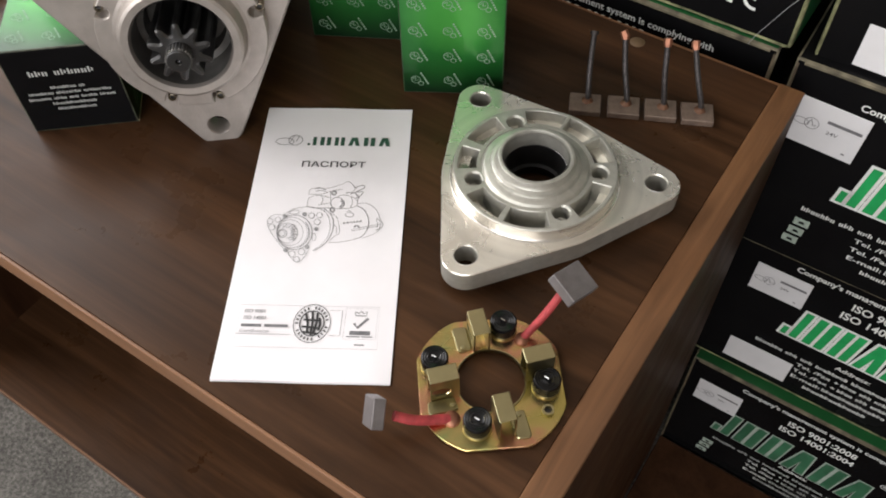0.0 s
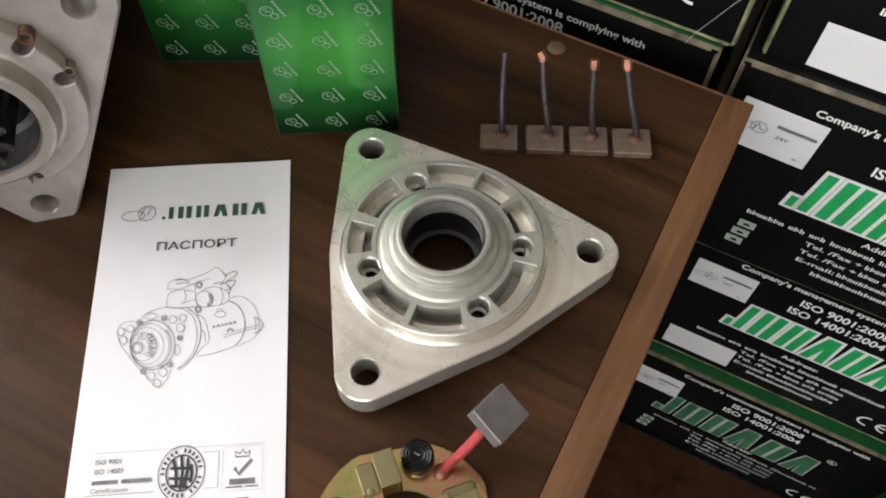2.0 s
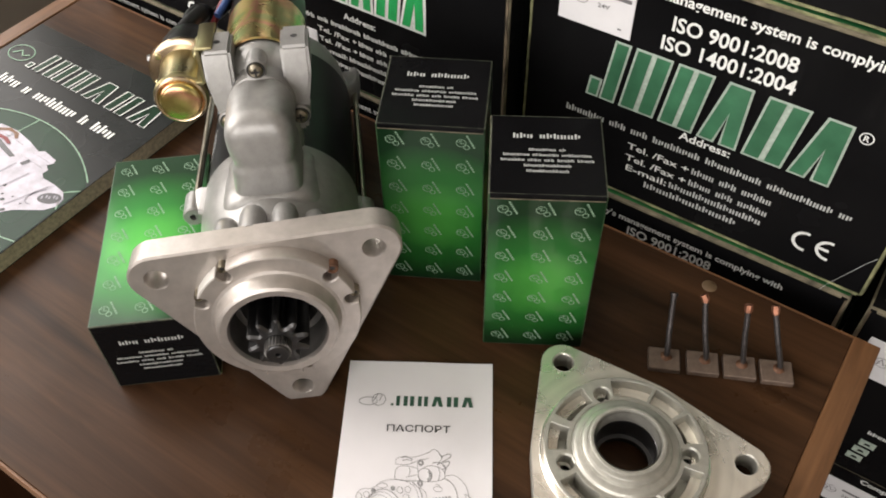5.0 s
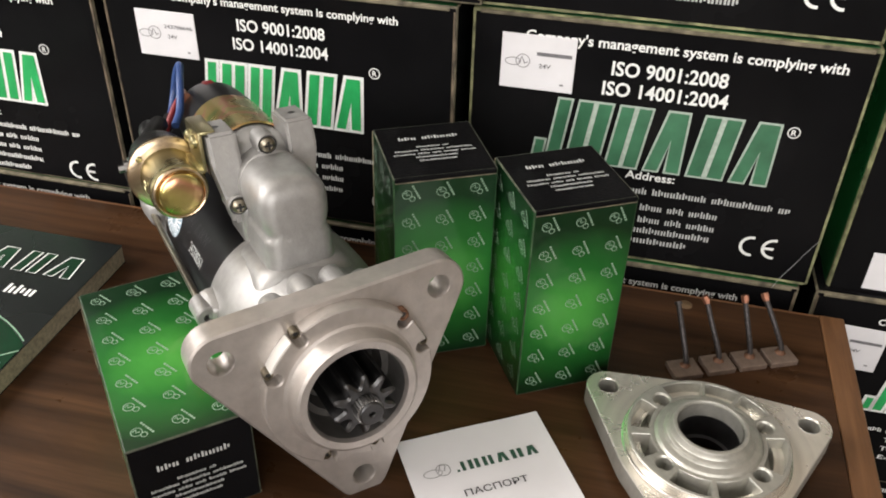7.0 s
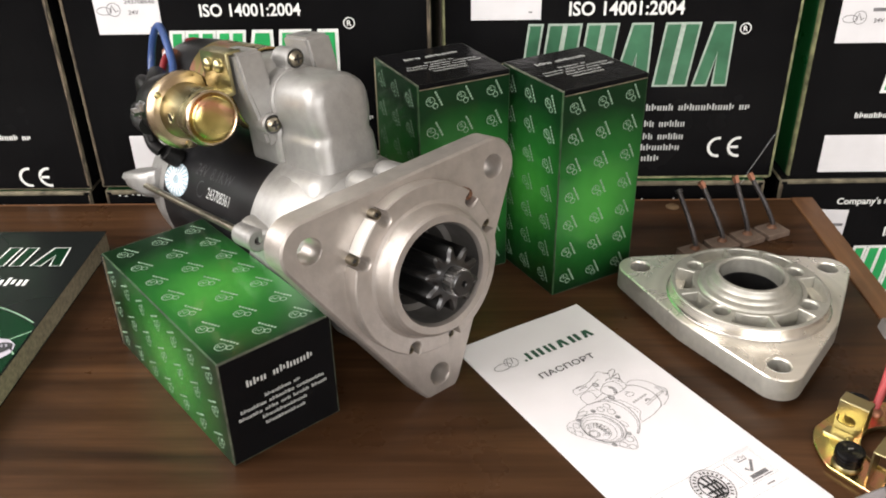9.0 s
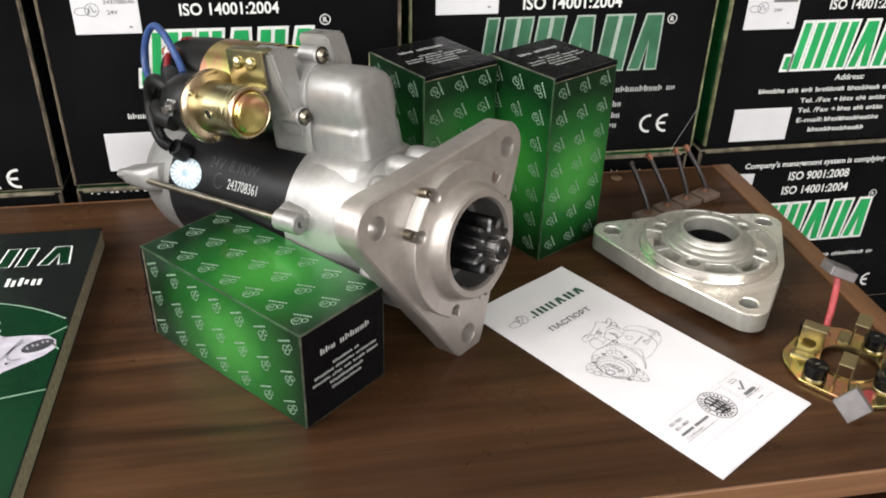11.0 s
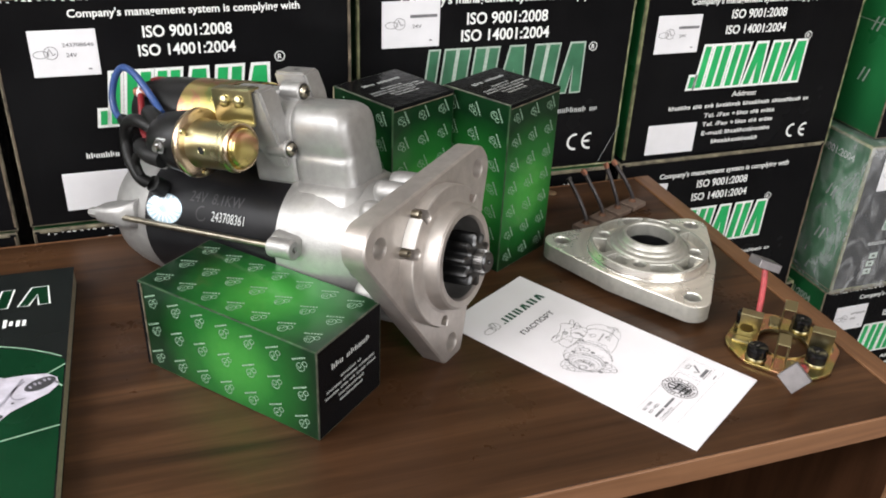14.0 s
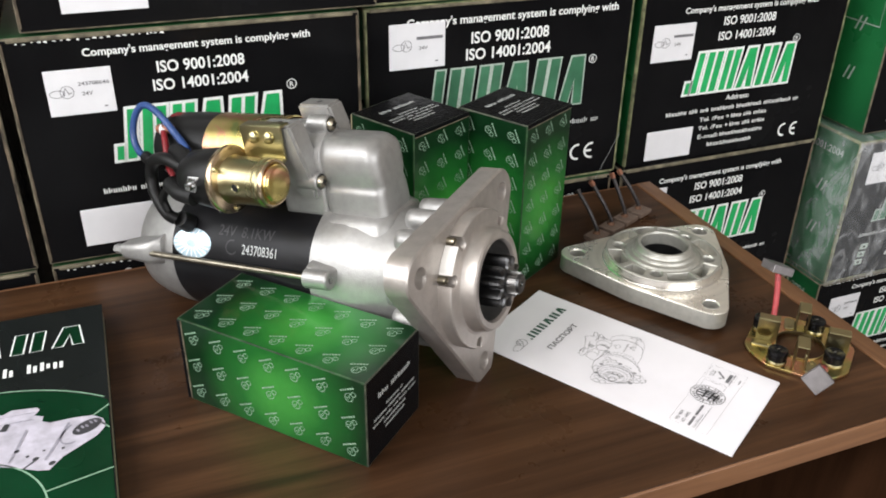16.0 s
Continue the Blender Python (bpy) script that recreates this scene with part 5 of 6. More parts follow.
POCKETS = ((95, 128), (66, 92), (37, 62), (-26, 12), (-83, -50), (-119, -88), (-168, -145), (152, 184))
BOSSES = (139, -132, -37, 25)
cut = [sector(p, q, 0.0352, 0.0464) for p, q in POCKETS]
cut += [circle_pts(0.0380 * math.cos(radians(q)), 0.0380 * math.sin(radians(q)), 0.0055, 24) for q in BOSSES]
cut.append(circle_pts(0, 0, 0.0325, 64))
part("ring_land", plate(circle_pts(0, 0, 0.0490, 96), cut, 0.0125, 0.0296, 0.0006), CAST_FINE, flange, "cast ring with eight open pockets", smooth=28)
part("ring_slope", lathe([(0.0480, 0.0200), (0.0487, 0.0291), (0.0492, 0.0288), (0.0496, 0.0240), (0.0499, 0.0222), (0.0507, 0.0215), (0.0516, 0.0212)], 96), TURNED_EDGE, flange, "bright machined ring edge", smooth=40)
part("pocket_floor", lathe([(0.0318, 0.0135), (0.0488, 0.0135)], 80), CAST_FINE, flange)
for q in BOSSES:
    mm = pose(0.0380 * math.cos(radians(q)), 0.0380 * math.sin(radians(q)), 0)
    part("bolt_hole", lathe([(0.0056, 0.0290), (0.0051, 0.0284), (0.0050, 0.0190), (0.0036, 0.0184), (0.0036, 0.0170)], 24, mm), CAST_FINE, flange, "countersunk bolt hole", smooth=30)
    part("threaded_hole", lathe([(0.0037, 0.0180), (0.0036, 0.0138), (0, 0.0138)], 18, mm), HOLE_DARK, flange, "dark threaded hole", smooth=30)
part("hub", lathe([(0.0192, 0.002), (0.0197, 0.0374), (0.0204, 0.0390), (0.0217, 0.0393), (0.0227, 0.0388), (0.0232, 0.0376), (0.0236, 0.0354), (0.0243, 0.0345), (0.0257, 0.0342), (0.0265, 0.0337), (0.0268, 0.0324), (0.0273, 0.0316), (0.0290, 0.0312), (0.0306, 0.0309), (0.0314, 0.0304), (0.0319, 0.0295), (0.0334, 0.0287), (0.0336, 0.013), (0.0315, 0.002)], 88, closed=True), CAST_FINE, flange, "stepped cast hub with open bore", smooth=40)
part("bore_lining", lathe([(0.0189, 0.0279), (0.0190, 0.0374)], 56), CAST_FINE, flange, "bright machined bore lip", smooth=30)
# lower bore is near-black, the shade of its depth painted in
part("bore_wall", lathe([(0.0188, 0.002), (0.0188, 0.0275), (0.0194, 0.0279)], 48), HOLE_DARK, flange, "dark inner bore", smooth=30)
part("bore_ledge", lathe([(0.0190, 0.0085), (0.0165, 0.0085), (0.0165, 0.0105), (0.0190, 0.0110)], 48, closed=True), HOLE_DARK, flange, smooth=30)
part("pilot_ring", lathe([(0.0360, 0.0), (0.0440, 0.0), (0.0450, 0.001), (0.0450, 0.006), (0.0360, 0.006)], 64, closed=True), CAST, flange, "machined pilot ring below the plate", smooth=30)

# ---- starter motor: local x runs along its axis to the pinion ----
AY, AE = radians(-49.1), radians(8.5)
U = Vector((math.cos(AY) * math.cos(AE), math.sin(AY) * math.cos(AE), math.sin(AE)))
V = Vector((-math.sin(AY), math.cos(AY), 0))
Wv = U.cross(V)
SM = Matrix(((U.x, V.x, Wv.x, -0.299), (U.y, V.y, Wv.y, 0.158), (U.z, V.z, Wv.z, 0.6835), (0, 0, 0, 1)))
starter = thing("starter_motor", SM, "starter motor with black body, cast aluminium nose and gold solenoid", "starter motor")
AX = Matrix(((0, 0, 1, 0), (1, 0, 0, 0), (0, 1, 0, 0), (0, 0, 0, 1)))   # lathe axis to local x


def turned_part(name, prof, mat, label="", n=64, at=(0, 0), smooth=32, parent=None):
    m = Matrix.Translation((0, at[0], at[1])) @ AX
    return part(name, lathe(prof, n, m), mat, parent or starter, label, smooth=smooth)


roll = pose(0, 0, 0, 3.5)
FH = [(HR * math.cos(radians(a)), HR * math.sin(radians(a))) for a in (30, 150, 270)]
outer = hull_of_circles([(x, y, 0.0165) for x, y in FH], 12)
part("mounting_flange", plate(outer, [circle_pts(x, y, 0.0066, 24) for x, y in FH] + [circle_pts(0, 0, 0.028, 48)], -0.017, 0.0, 0.0012, roll @ AX), CAST_PLATE, starter, "triangular aluminium flange with three holes", smooth=32)
turned_part("nose_ring", [(0.0280, -0.02), (0.0282, 0.0180), (0.0295, 0.0203), (0.0335, 0.0206), (0.0352, 0.0196), (0.0358, 0.0170), (0.0362, 0.0125), (0.0374, 0.0106), (0.0405, 0.0096)], CAST_PLATE, "round cast nose ring")
NOTCHES = (14, 42, 123, 155, 248, 284)


def notched_disc(r, depth, hw):
    """Outline of a disc with round-bottomed slots cut in from its edge."""
    half = math.degrees(math.asin(hw / r))
    pts = []
    for a, before in zip(NOTCHES, (NOTCHES[-1] - 360,) + NOTCHES[:-1]):
        pts += circle_pts(0, 0, r, max(3, int((a - before) / 4)), before + half, a - half)
        c, d = math.cos(radians(a)), math.sin(radians(a))
        for k in range(7):
            p = math.pi * k / 6
            q, e = r - depth - hw * math.sin(p), -hw * math.cos(p)
            pts.append((q * c - e * d, q * d + e * c))
    return pts


part("nose_disc", plate(notched_disc(0.0490, 0.0040, 0.0037), [circle_pts(0, 0, 0.0385, 64)], -0.002, 0.0100, 0.0007, AX), CAST_PLATE, starter, "raised round face with slots in its edge", smooth=28)
# thin pale strip over the rim, painted as if lit from the left
part("lit_rim_strip", plate(sector(128, 151, 0.0484, 0.0494), [], 0.0002, 0.0098, 0.0, AX), LIT_RIM, starter, "pale strip of the disc rim with window light in its colour", smooth=30)
for a, mat in ((155, ROD), (123, ROD), (42, COPPER_DULL), (14, ROD), (248, ROD), (284, ROD)):
    m = pose(0, 0, 0, a) @ Matrix.Translation((0, 0.0478, 0)) @ AX
    k = 1.25 if mat is COPPER_DULL else 1.0
    rivet = part("socket_screw", lathe([(0.0013 * k, 0.0046), (0.0018 * k, 0.0058), (0.0026 * k, 0.0056), (0.0028 * k, 0.0046), (0.0028 * k, -0.001)], 18, m), mat, starter, "small tarnished socket screw", smooth=30)
    part("socket", lathe([(0, 0.0044), (0.0015 * k, 0.0046)], 6, m), HOLE_DARK, rivet)
# pinion
bm = bmesh.new()
teeth = 10
prof = []
for k in range(teeth):
    a0 = 360 / teeth * k + 14
    for da, r in ((-17, 0.0119), (-14, 0.0122), (-11, 0.0135), (-8.4, 0.0157), (-5.6, 0.0175), (-2.2, 0.0184), (2.2, 0.0184), (5.6, 0.0175), (8.4, 0.0157), (11, 0.0135), (14, 0.0122), (17, 0.0119)):
        prof.append((r * math.cos(radians(a0 + da)), r * math.sin(radians(a0 + da))))
add_plate(bm, prof, [circle_pts(0, 0, 0.0070, 24)], -0.016, 0.0296, 0.0014)
bmesh.ops.recalc_face_normals(bm, faces=bm.faces)
bmesh.ops.transform(bm, matrix=AX, verts=bm.verts)
part("pinion", bm, GEAR, starter, "dark steel toothed pinion", smooth=30)
bm = bmesh.new()
prof = []
for k in range(24):
    for da, r in ((-5, 0.0070), (-2.5, 0.0079), (2.5, 0.0079), (5, 0.0070)):
        prof.append((r * math.cos(radians(15 * k + da)), r * math.sin(radians(15 * k + da))))
add_plate(bm, prof, [circle_pts(0, 0, 0.0050, 16)], 0.0286, 0.0366, 0.0006)
bmesh.ops.recalc_face_normals(bm, faces=bm.faces)
bmesh.ops.transform(bm, matrix=AX, verts=bm.verts)
part("splined_collar", bm, SPLINE, starter, "finely splined steel collar", smooth=25)
turned_part("pinion_shaft", [(0.0068, 0.0350), (0.0068, 0.0376), (0.0062, 0.0382), (0.0020, 0.0382), (0.0015, 0.0376)], GEAR, "dull steel shaft end", 24)
turned_part("centre_hole", [(0.0017, 0.0377), (0.0013, 0.0356), (0, 0.0351)], HOLE_DARK, "dark centre hole", 14)
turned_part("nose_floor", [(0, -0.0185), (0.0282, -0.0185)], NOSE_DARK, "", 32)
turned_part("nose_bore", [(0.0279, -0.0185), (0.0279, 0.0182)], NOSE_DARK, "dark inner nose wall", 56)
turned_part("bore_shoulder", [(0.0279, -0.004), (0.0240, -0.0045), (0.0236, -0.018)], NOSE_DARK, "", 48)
# housing behind the flange
turned_part("drive_housing", [(0.026, -0.0165), (0.036, -0.0168), (0.0415, -0.022), (0.044, -0.034), (0.0475, -0.05), (0.0505, -0.064), (0.0518, -0.070), (0.0522, -0.080), (0.0522, -0.1015), (0.0505, -0.1022)], CAST, "cast aluminium drive end housing")
for a in (6, 30, 54, 78, 102, 126, 150, 174, 198, 222, 318, 342):
    y, z = 0.0458 * math.cos(radians(a)), 0.0458 * math.sin(radians(a))
    part("casting_lug", lathe([(0, -0.016), (0.0080, -0.016), (0.0080, -0.0325), (0.0070, -0.0372), (0.0034, -0.0395), (0, -0.0398)], 20, Matrix.Translation((0, y, z)) @ AX), CAST, starter, smooth=60)
turned_part("yoke", [(0.0500, -0.1005), (0.0512, -0.1012), (0.0512, -0.2325), (0.0500, -0.2335)], YOKE, "black enamelled cylindrical yoke", 80)
turned_part("rear_cover", [(0.0500, -0.2325), (0.0508, -0.2335), (0.0502, -0.248), (0.0475, -0.263), (0.0440, -0.2745), (0.0400, -0.279), (0.022, -0.281), (0.020, -0.287), (0, -0.287)], CAST, "cast aluminium rear cover")


def tapered_ear(stations, s, w0):
    """A rounded lug whose (x, inner y, outer y, half height) change along the axis."""
    bm = bmesh.new()
    rings = []
    for x, y0, y1, h in stations:
        r = min(h, y1 - y0) * 0.55
        pts = [(y0, -h), (y1 - r, -h), (y1 - 0.3 * r, -h + 0.3 * r), (y1, -h + r), (y1, h - r), (y1 - 0.3 * r, h - 0.3 * r), (y1 - r, h), (y0, h)]
        rings.append([bm.verts.new((x, s * y, w0 + z)) for y, z in pts])
    for a, b in zip(rings, rings[1:]):
        for k in range(8):
            bm.faces.new((a[k], a[(k + 1) % 8], b[(k + 1) % 8], b[k]))
    bm.faces.new(rings[0])
    bm.faces.new(rings[-1])
    bmesh.ops.recalc_face_normals(bm, faces=bm.faces)
    return bm


for s, w0 in ((-1, 0.0145), (1, -0.004)):
    y = 0.0555 * s
    bm = bmesh.new()
    add_tube(bm, [(-0.286, y, w0), (-0.086, y, w0)], 0.0023, 14)
    part("through_bolt", bm, ROD, starter, "long plated through bolt", smooth=40)
    ear = turned_part("front_ear", [(0.0024, -0.0835), (0.0024, -0.0788), (0.0060, -0.0788), (0.0070, -0.0797), (0.0072, -0.0985), (0.0030, -0.0990)], CAST, "cast round ear for the bolt", 28, (y, w0), 35)
    part("ear_web", tapered_ear([(-0.0772, 0.0400, 0.0500, 0.0050), (-0.0800, 0.0400, 0.0545, 0.0066), (-0.0985, 0.0400, 0.0560, 0.0092)], s, w0), CAST, ear, smooth=40)
    part("ear_hole", lathe([(0, -0.0832), (0.0024, -0.0832)], 16, Matrix.Translation((0, y, w0)) @ AX), HOLE_DARK, ear)
    part("rear_ear", tapered_ear([(-0.2420, 0.0400, 0.0510, 0.0120), (-0.2500, 0.0380, 0.0588, 0.0098), (-0.2640, 0.0400, 0.0604, 0.0074), (-0.2765, 0.0485, 0.0604, 0.0062)], s, w0), CAST, starter, "cast ear for the bolt", smooth=50)
    turned_part("bolt_nut", [(0, -0.2875), (0.0038, -0.287), (0.0042, -0.285), (0.0042, -0.271)], CAST, "", 6, (y, w0), 20)

# lever housing that rises to the solenoid
def capsule_loft(stations, n=12):
    """Rounded boxes (z, x0, x1, half width, corner radius) joined upwards."""
    bm = bmesh.new()
    rings = []
    for z, x0, x1, hw, r in stations:
        pts = []
        for cx, cy, a0 in ((x1 - r, hw - r, 0), (x0 + r, hw - r, 90), (x0 + r, -hw + r, 180), (x1 - r, -hw + r, 270)):
            pts += [(cx + r * math.cos(radians(a0 + 90 * k / 6)), cy + r * math.sin(radians(a0 + 90 * k / 6))) for k in range(7)]
        rings.append([bm.verts.new((x, y, z)) for x, y in pts])
    for a, b in zip(rings, rings[1:]):
        m = len(a)
        for k in range(m):
            bm.faces.new((a[k], a[(k + 1) % m], b[(k + 1) % m], b[k]))
    bm.faces.new(rings[-1])
    bm.faces.new(list(reversed(rings[0])))
    return bm


part("lever_housing", capsule_loft([(0.030, -0.098, -0.0490, 0.026, 0.010), (0.044, -0.099, -0.0495, 0.0225, 0.010), (0.048, -0.100, -0.0500, 0.0208, 0.009), (0.0570, -0.101, -0.0510, 0.0203, 0.008), (0.0630, -0.101, -0.0513, 0.0200, 0.008), (0.0650, -0.101, -0.0514, 0.0196, 0.008), (0.0664, -0.101, -0.0515, 0.0188, 0.008), (0.0678, -0.101, -0.0515, 0.0182, 0.008), (0.0696, -0.101, -0.0515, 0.0181, 0.008), (0.0722, -0.101, -0.0515, 0.0187, 0.008), (0.0755, -0.101, -0.0515, 0.0196, 0.008), (0.0790, -0.101, -0.0516, 0.0201, 0.0085), (0.0830, -0.101, -0.0518, 0.0205, 0.009), (0.0870, -0.101, -0.0520, 0.0204, 0.009), (0.0910, -0.101, -0.0524, 0.0197, 0.009), (0.0945, -0.101, -0.0534, 0.0182, 0.009), (0.0972, -0.101, -0.0552, 0.0160, 0.009), (0.0992, -0.101, -0.0578, 0.0132, 0.008), (0.1004, -0.101, -0.0612, 0.0098, 0.007), (0.1008, -0.101, -0.0650, 0.0060, 0.005)]), CAST, starter, "smooth cast lever housing", smooth=60)
part("housing_foot", capsule_loft([(0.036, -0.104, -0.0460, 0.031, 0.012), (0.0435, -0.104, -0.0465, 0.0285, 0.012), (0.0470, -0.103, -0.0480, 0.0240, 0.012), (0.0485, -0.102, -0.0495, 0.0210, 0.011)]), CAST, starter, smooth=60)
turned_part("solenoid_neck", [(0.0165, -0.096), (0.0205, -0.0985), (0.0205, -0.112), (0.0225, -0.114), (0.0262, -0.120), (0.0262, -0.136), (0.0240, -0.137)], CAST, "cast solenoid collar", 40, (0, 0.0825))
part("neck_ridge", box(-0.136, -0.099, -0.0055, 0.0055, 0.095, 0.1085, 0.0035, 3), CAST, starter, smooth=45)
part("collar_saddle", box(-0.136, -0.098, -0.0215, 0.0215, 0.044, 0.072, 0.005, 3), CAST, starter, smooth=40)


def mounting_lug(s):
    """A square lug on a wall that narrows downwards."""
    bm = bmesh.new()
    a, b = 0.0150 * s, 0.0325 * s
    rings = []
    for z, x0, x1, f in ((0.060, -0.114, -0.1005, 0.80), (0.072, -0.122, -0.1005, 0.85), (0.098, -0.134, -0.1035, 1.0), (0.1155, -0.137, -0.1085, 1.0)):
        rings.append([bm.verts.new((x, y, z)) for x, y in ((x0, a), (x1, a), (x1, b * f), (x0, b * f))])
    for r, q in zip(rings, rings[1:]):
        for k in range(4):
            bm.faces.new((r[k], r[(k + 1) % 4], q[(k + 1) % 4], q[k]))
    bm.faces.new(rings[0])
    bm.faces.new(rings[-1])
    bmesh.ops.recalc_face_normals(bm, faces=bm.faces)
    bmesh.ops.bevel(bm, geom=list(bm.edges), offset=0.0018, segments=2, affect='EDGES')
    return bm


for s in (-1, 1):
    lug = part("mounting_lug", mounting_lug(s), CAST, starter, "square cast lug", smooth=40)
    # flat dark disc drawn for the shaded hole
    part("lug_hole", lathe([(0, 0.1157), (0.0022, 0.1157)], 14, pose(-0.122, 0.0238 * s, 0)), HOLE_DARK, lug)
for y, z in ((0.0, 0.1072), (-0.0225, 0.0730), (0.0225, 0.0730)):
    turned_part("screw_boss", [(0.0064, -0.114), (0.0064, -0.0985), (0.0052, -0.0975), (0, -0.0975)], CAST, "", 20, (y, z))
    sc = turned_part("screw", [(0, -0.0946), (0.0024, -0.0944), (0.0042, -0.0956), (0.0047, -0.0978)], ROD, "small cross-head screw", 20, (y, z))
    # flat ring coloured with the shade of the gap round the screw
    part("screw_ring", lathe([(0.0047, -0.0974), (0.0056, -0.0973)], 24, Matrix.Translation((0, y, z)) @ AX), HOLE_DARK, sc, "flat dark ring standing for the gap round the head")
    for dy, dz in ((0.0026, 0.0006), (0.0006, 0.0026)):
        part("screw_slot", box(-0.0948, -0.0941 + (0.0001 if dz > dy else 0.0), y - dy, y + dy, z - dz, z + dz), HOLE_DARK, sc)
turned_part("solenoid", [(0.0265, -0.133), (0.0275, -0.134), (0.0275, -0.1985), (0.0265, -0.200)], ZINC_RAINBOW, "gold plated solenoid case with green tarnish", 48, (0, 0.0835))
turned_part("solenoid_cap", [(0.0270, -0.1985), (0.0272, -0.218), (0.0262, -0.240), (0.0235, -0.252), (0.016, -0.256), (0, -0.256)], PLASTIC, "black plastic solenoid cap", 40, (0, 0.0835))
part("red_plug", box(-0.2465, -0.2365, -0.004, 0.004, 0.1055, 0.1100, 0.0015, 2), RED, starter, "red terminal plug", smooth=40)
part("copper_terminal", lathe([(0.0035, -0.246), (0.0035, -0.232), (0, -0.232)], 14, Matrix.Translation((0, -0.0185, 0.1035)) @ AX), COPPER, starter)
# side relay
RY, RZc = -0.0520, 0.0824
relay = turned_part("relay_case", [(0.0176, -0.1490), (0.0170, -0.1470), (0.0166, -0.1450), (0.0164, -0.1430), (0.0164, -0.1205), (0.0158, -0.1195), (0.0172, -0.1185), (0.0172, -0.1160), (0.0160, -0.1148), (0.0150, -0.1145)], ZINC, "gold plated relay case", 48, (RY, RZc), 28)
part("clamp_disc", lathe([(0.0215, -0.1535), (0.0235, -0.1528), (0.0241, -0.1512), (0.0238, -0.1496), (0.0226, -0.1488), (0.0196, -0.1484), (0.0160, -0.1478)], 48, Matrix.Translation((0, RY - 0.0005, RZc + 0.0003)) @ AX), ZINC_PINK, relay, "gold plated clamp disc", smooth=35)
for a in (20, 140, 260):
    part("clamp_tab", lathe([(0, -0.1466), (0.0018, -0.1470), (0.0023, -0.1490)], 12, Matrix.Translation((0, RY + 0.0205 * math.cos(radians(a)), RZc + 0.0205 * math.sin(radians(a)))) @ AX), ZINC, relay, smooth=40)
cap_rim = part("relay_cap", lathe([(0.0160, -0.1152), (0.0164, -0.1140), (0.0160, -0.1126), (0.0150, -0.1120), (0.0140, -0.1124), (0.0134, -0.1132), (0.0126, -0.1130)], 44, Matrix.Translation((0, RY, RZc)) @ AX), ZINC_PINK, relay, "pinkish plated cap rim", smooth=40)
part("cap_dome", lathe([(0.0134, -0.1134), (0.0130, -0.1108), (0.0122, -0.1096), (0.0106, -0.1089), (0.0060, -0.1084), (0, -0.1083)], 40, Matrix.Translation((0, RY, RZc)) @ AX), ZINC_RAINBOW, cap_rim, "gold plated raised centre", smooth=40)
part("relay_hole_rim", lathe([(0.0026, 0.0002), (0.0030, 0.0008), (0.0034, 0.0)], 18, Matrix.Translation((-0.1335, RY - 0.0163, RZc + 0.0015)) @ pose(0, 0, 0, 90)), ZINC, relay, smooth=40)
part("relay_hole", lathe([(0, 0.0005), (0.0026, 0.0005), (0.0028, 0.0)], 14, Matrix.Translation((-0.1335, RY - 0.0163, RZc + 0.0015)) @ pose(0, 0, 0, 90)), HOLE_DARK, relay)
turned_part("relay_base", [(0.0214, -0.1530), (0.0222, -0.156), (0.0204, -0.172), (0.0185, -0.1830), (0.0150, -0.1880), (0, -0.1890)], PLASTIC, "black plastic relay base", 36, (RY, RZc))
part("terminal_nut", lathe([(0, 0.0075), (0.0026, 0.0075), (0.0028, 0.0040), (0.0052, 0.0038), (0.0052, 0), (0, 0)], 6, Matrix.Translation((-0.1660, RY - 0.0195, RZc + 0.0030)) @ pose(0, 0, 0, 90)), STEEL, starter, "bright terminal nut", smooth=20)
part("terminal_tag", box(-0.171, -0.160, -0.0012, 0.0, -0.0065, 0.0055, 0.0008, 1, Matrix.Translation((0, RY - 0.0192, RZc + 0.0030))), STEEL, starter)
for pts, r in (([(-0.172, -0.069, 0.074), (-0.186, -0.068, 0.076), (-0.200, -0.062, 0.079)], 0.0062), ([(-0.176, -0.060, 0.093), (-0.190, -0.052, 0.096), (-0.206, -0.044, 0.097)], 0.0060), ([(-0.230, -0.040, 0.083), (-0.243, -0.035, 0.082), (-0.256, -0.029, 0.084)], 0.0046)):
    part("terminal_boot", tube(pts, r, 14), RUBBER, starter, "black rubber terminal boot", smooth=60)
bracket = part("bracket", box(-0.1480, -0.1130, -0.0365, -0.0340, 0.0920, 0.1165, 0.0011, 2), ZINC, starter, "gold plated bracket", smooth=35)
part("bracket_foot", box(-0.1480, -0.1130, -0.0480, -0.0350, 0.0915, 0.0940, 0.0010, 2), ZINC, bracket, smooth=35)
part("bracket_lip", box(-0.1480, -0.1130, -0.0350, -0.0260, 0.1145, 0.1168, 0.0010, 2), ZINC, bracket, smooth=35)
for x in (-0.1365, -0.1235):
    part("screw", lathe([(0.0043, 0), (0.0041, 0.0020), (0.0024, 0.0034), (0, 0.0036)], 16, Matrix.Translation((x, -0.0365, 0.1085)) @ pose(0, 0, 0, 90)), ZINC, bracket, "gold screw head", smooth=40)
# wires
part("blue_wire", tube([(-0.252, -0.031, 0.083), (-0.268, -0.0245, 0.087), (-0.2745, -0.0195, 0.098), (-0.2700, -0.0160, 0.113), (-0.2594, -0.0148, 0.1204), (-0.2420, -0.0190, 0.1160), (-0.2193, -0.0265, 0.1006), (-0.205, -0.034, 0.094)], 0.0027, 12), BLUE, starter, "looped blue wire", smooth=60)
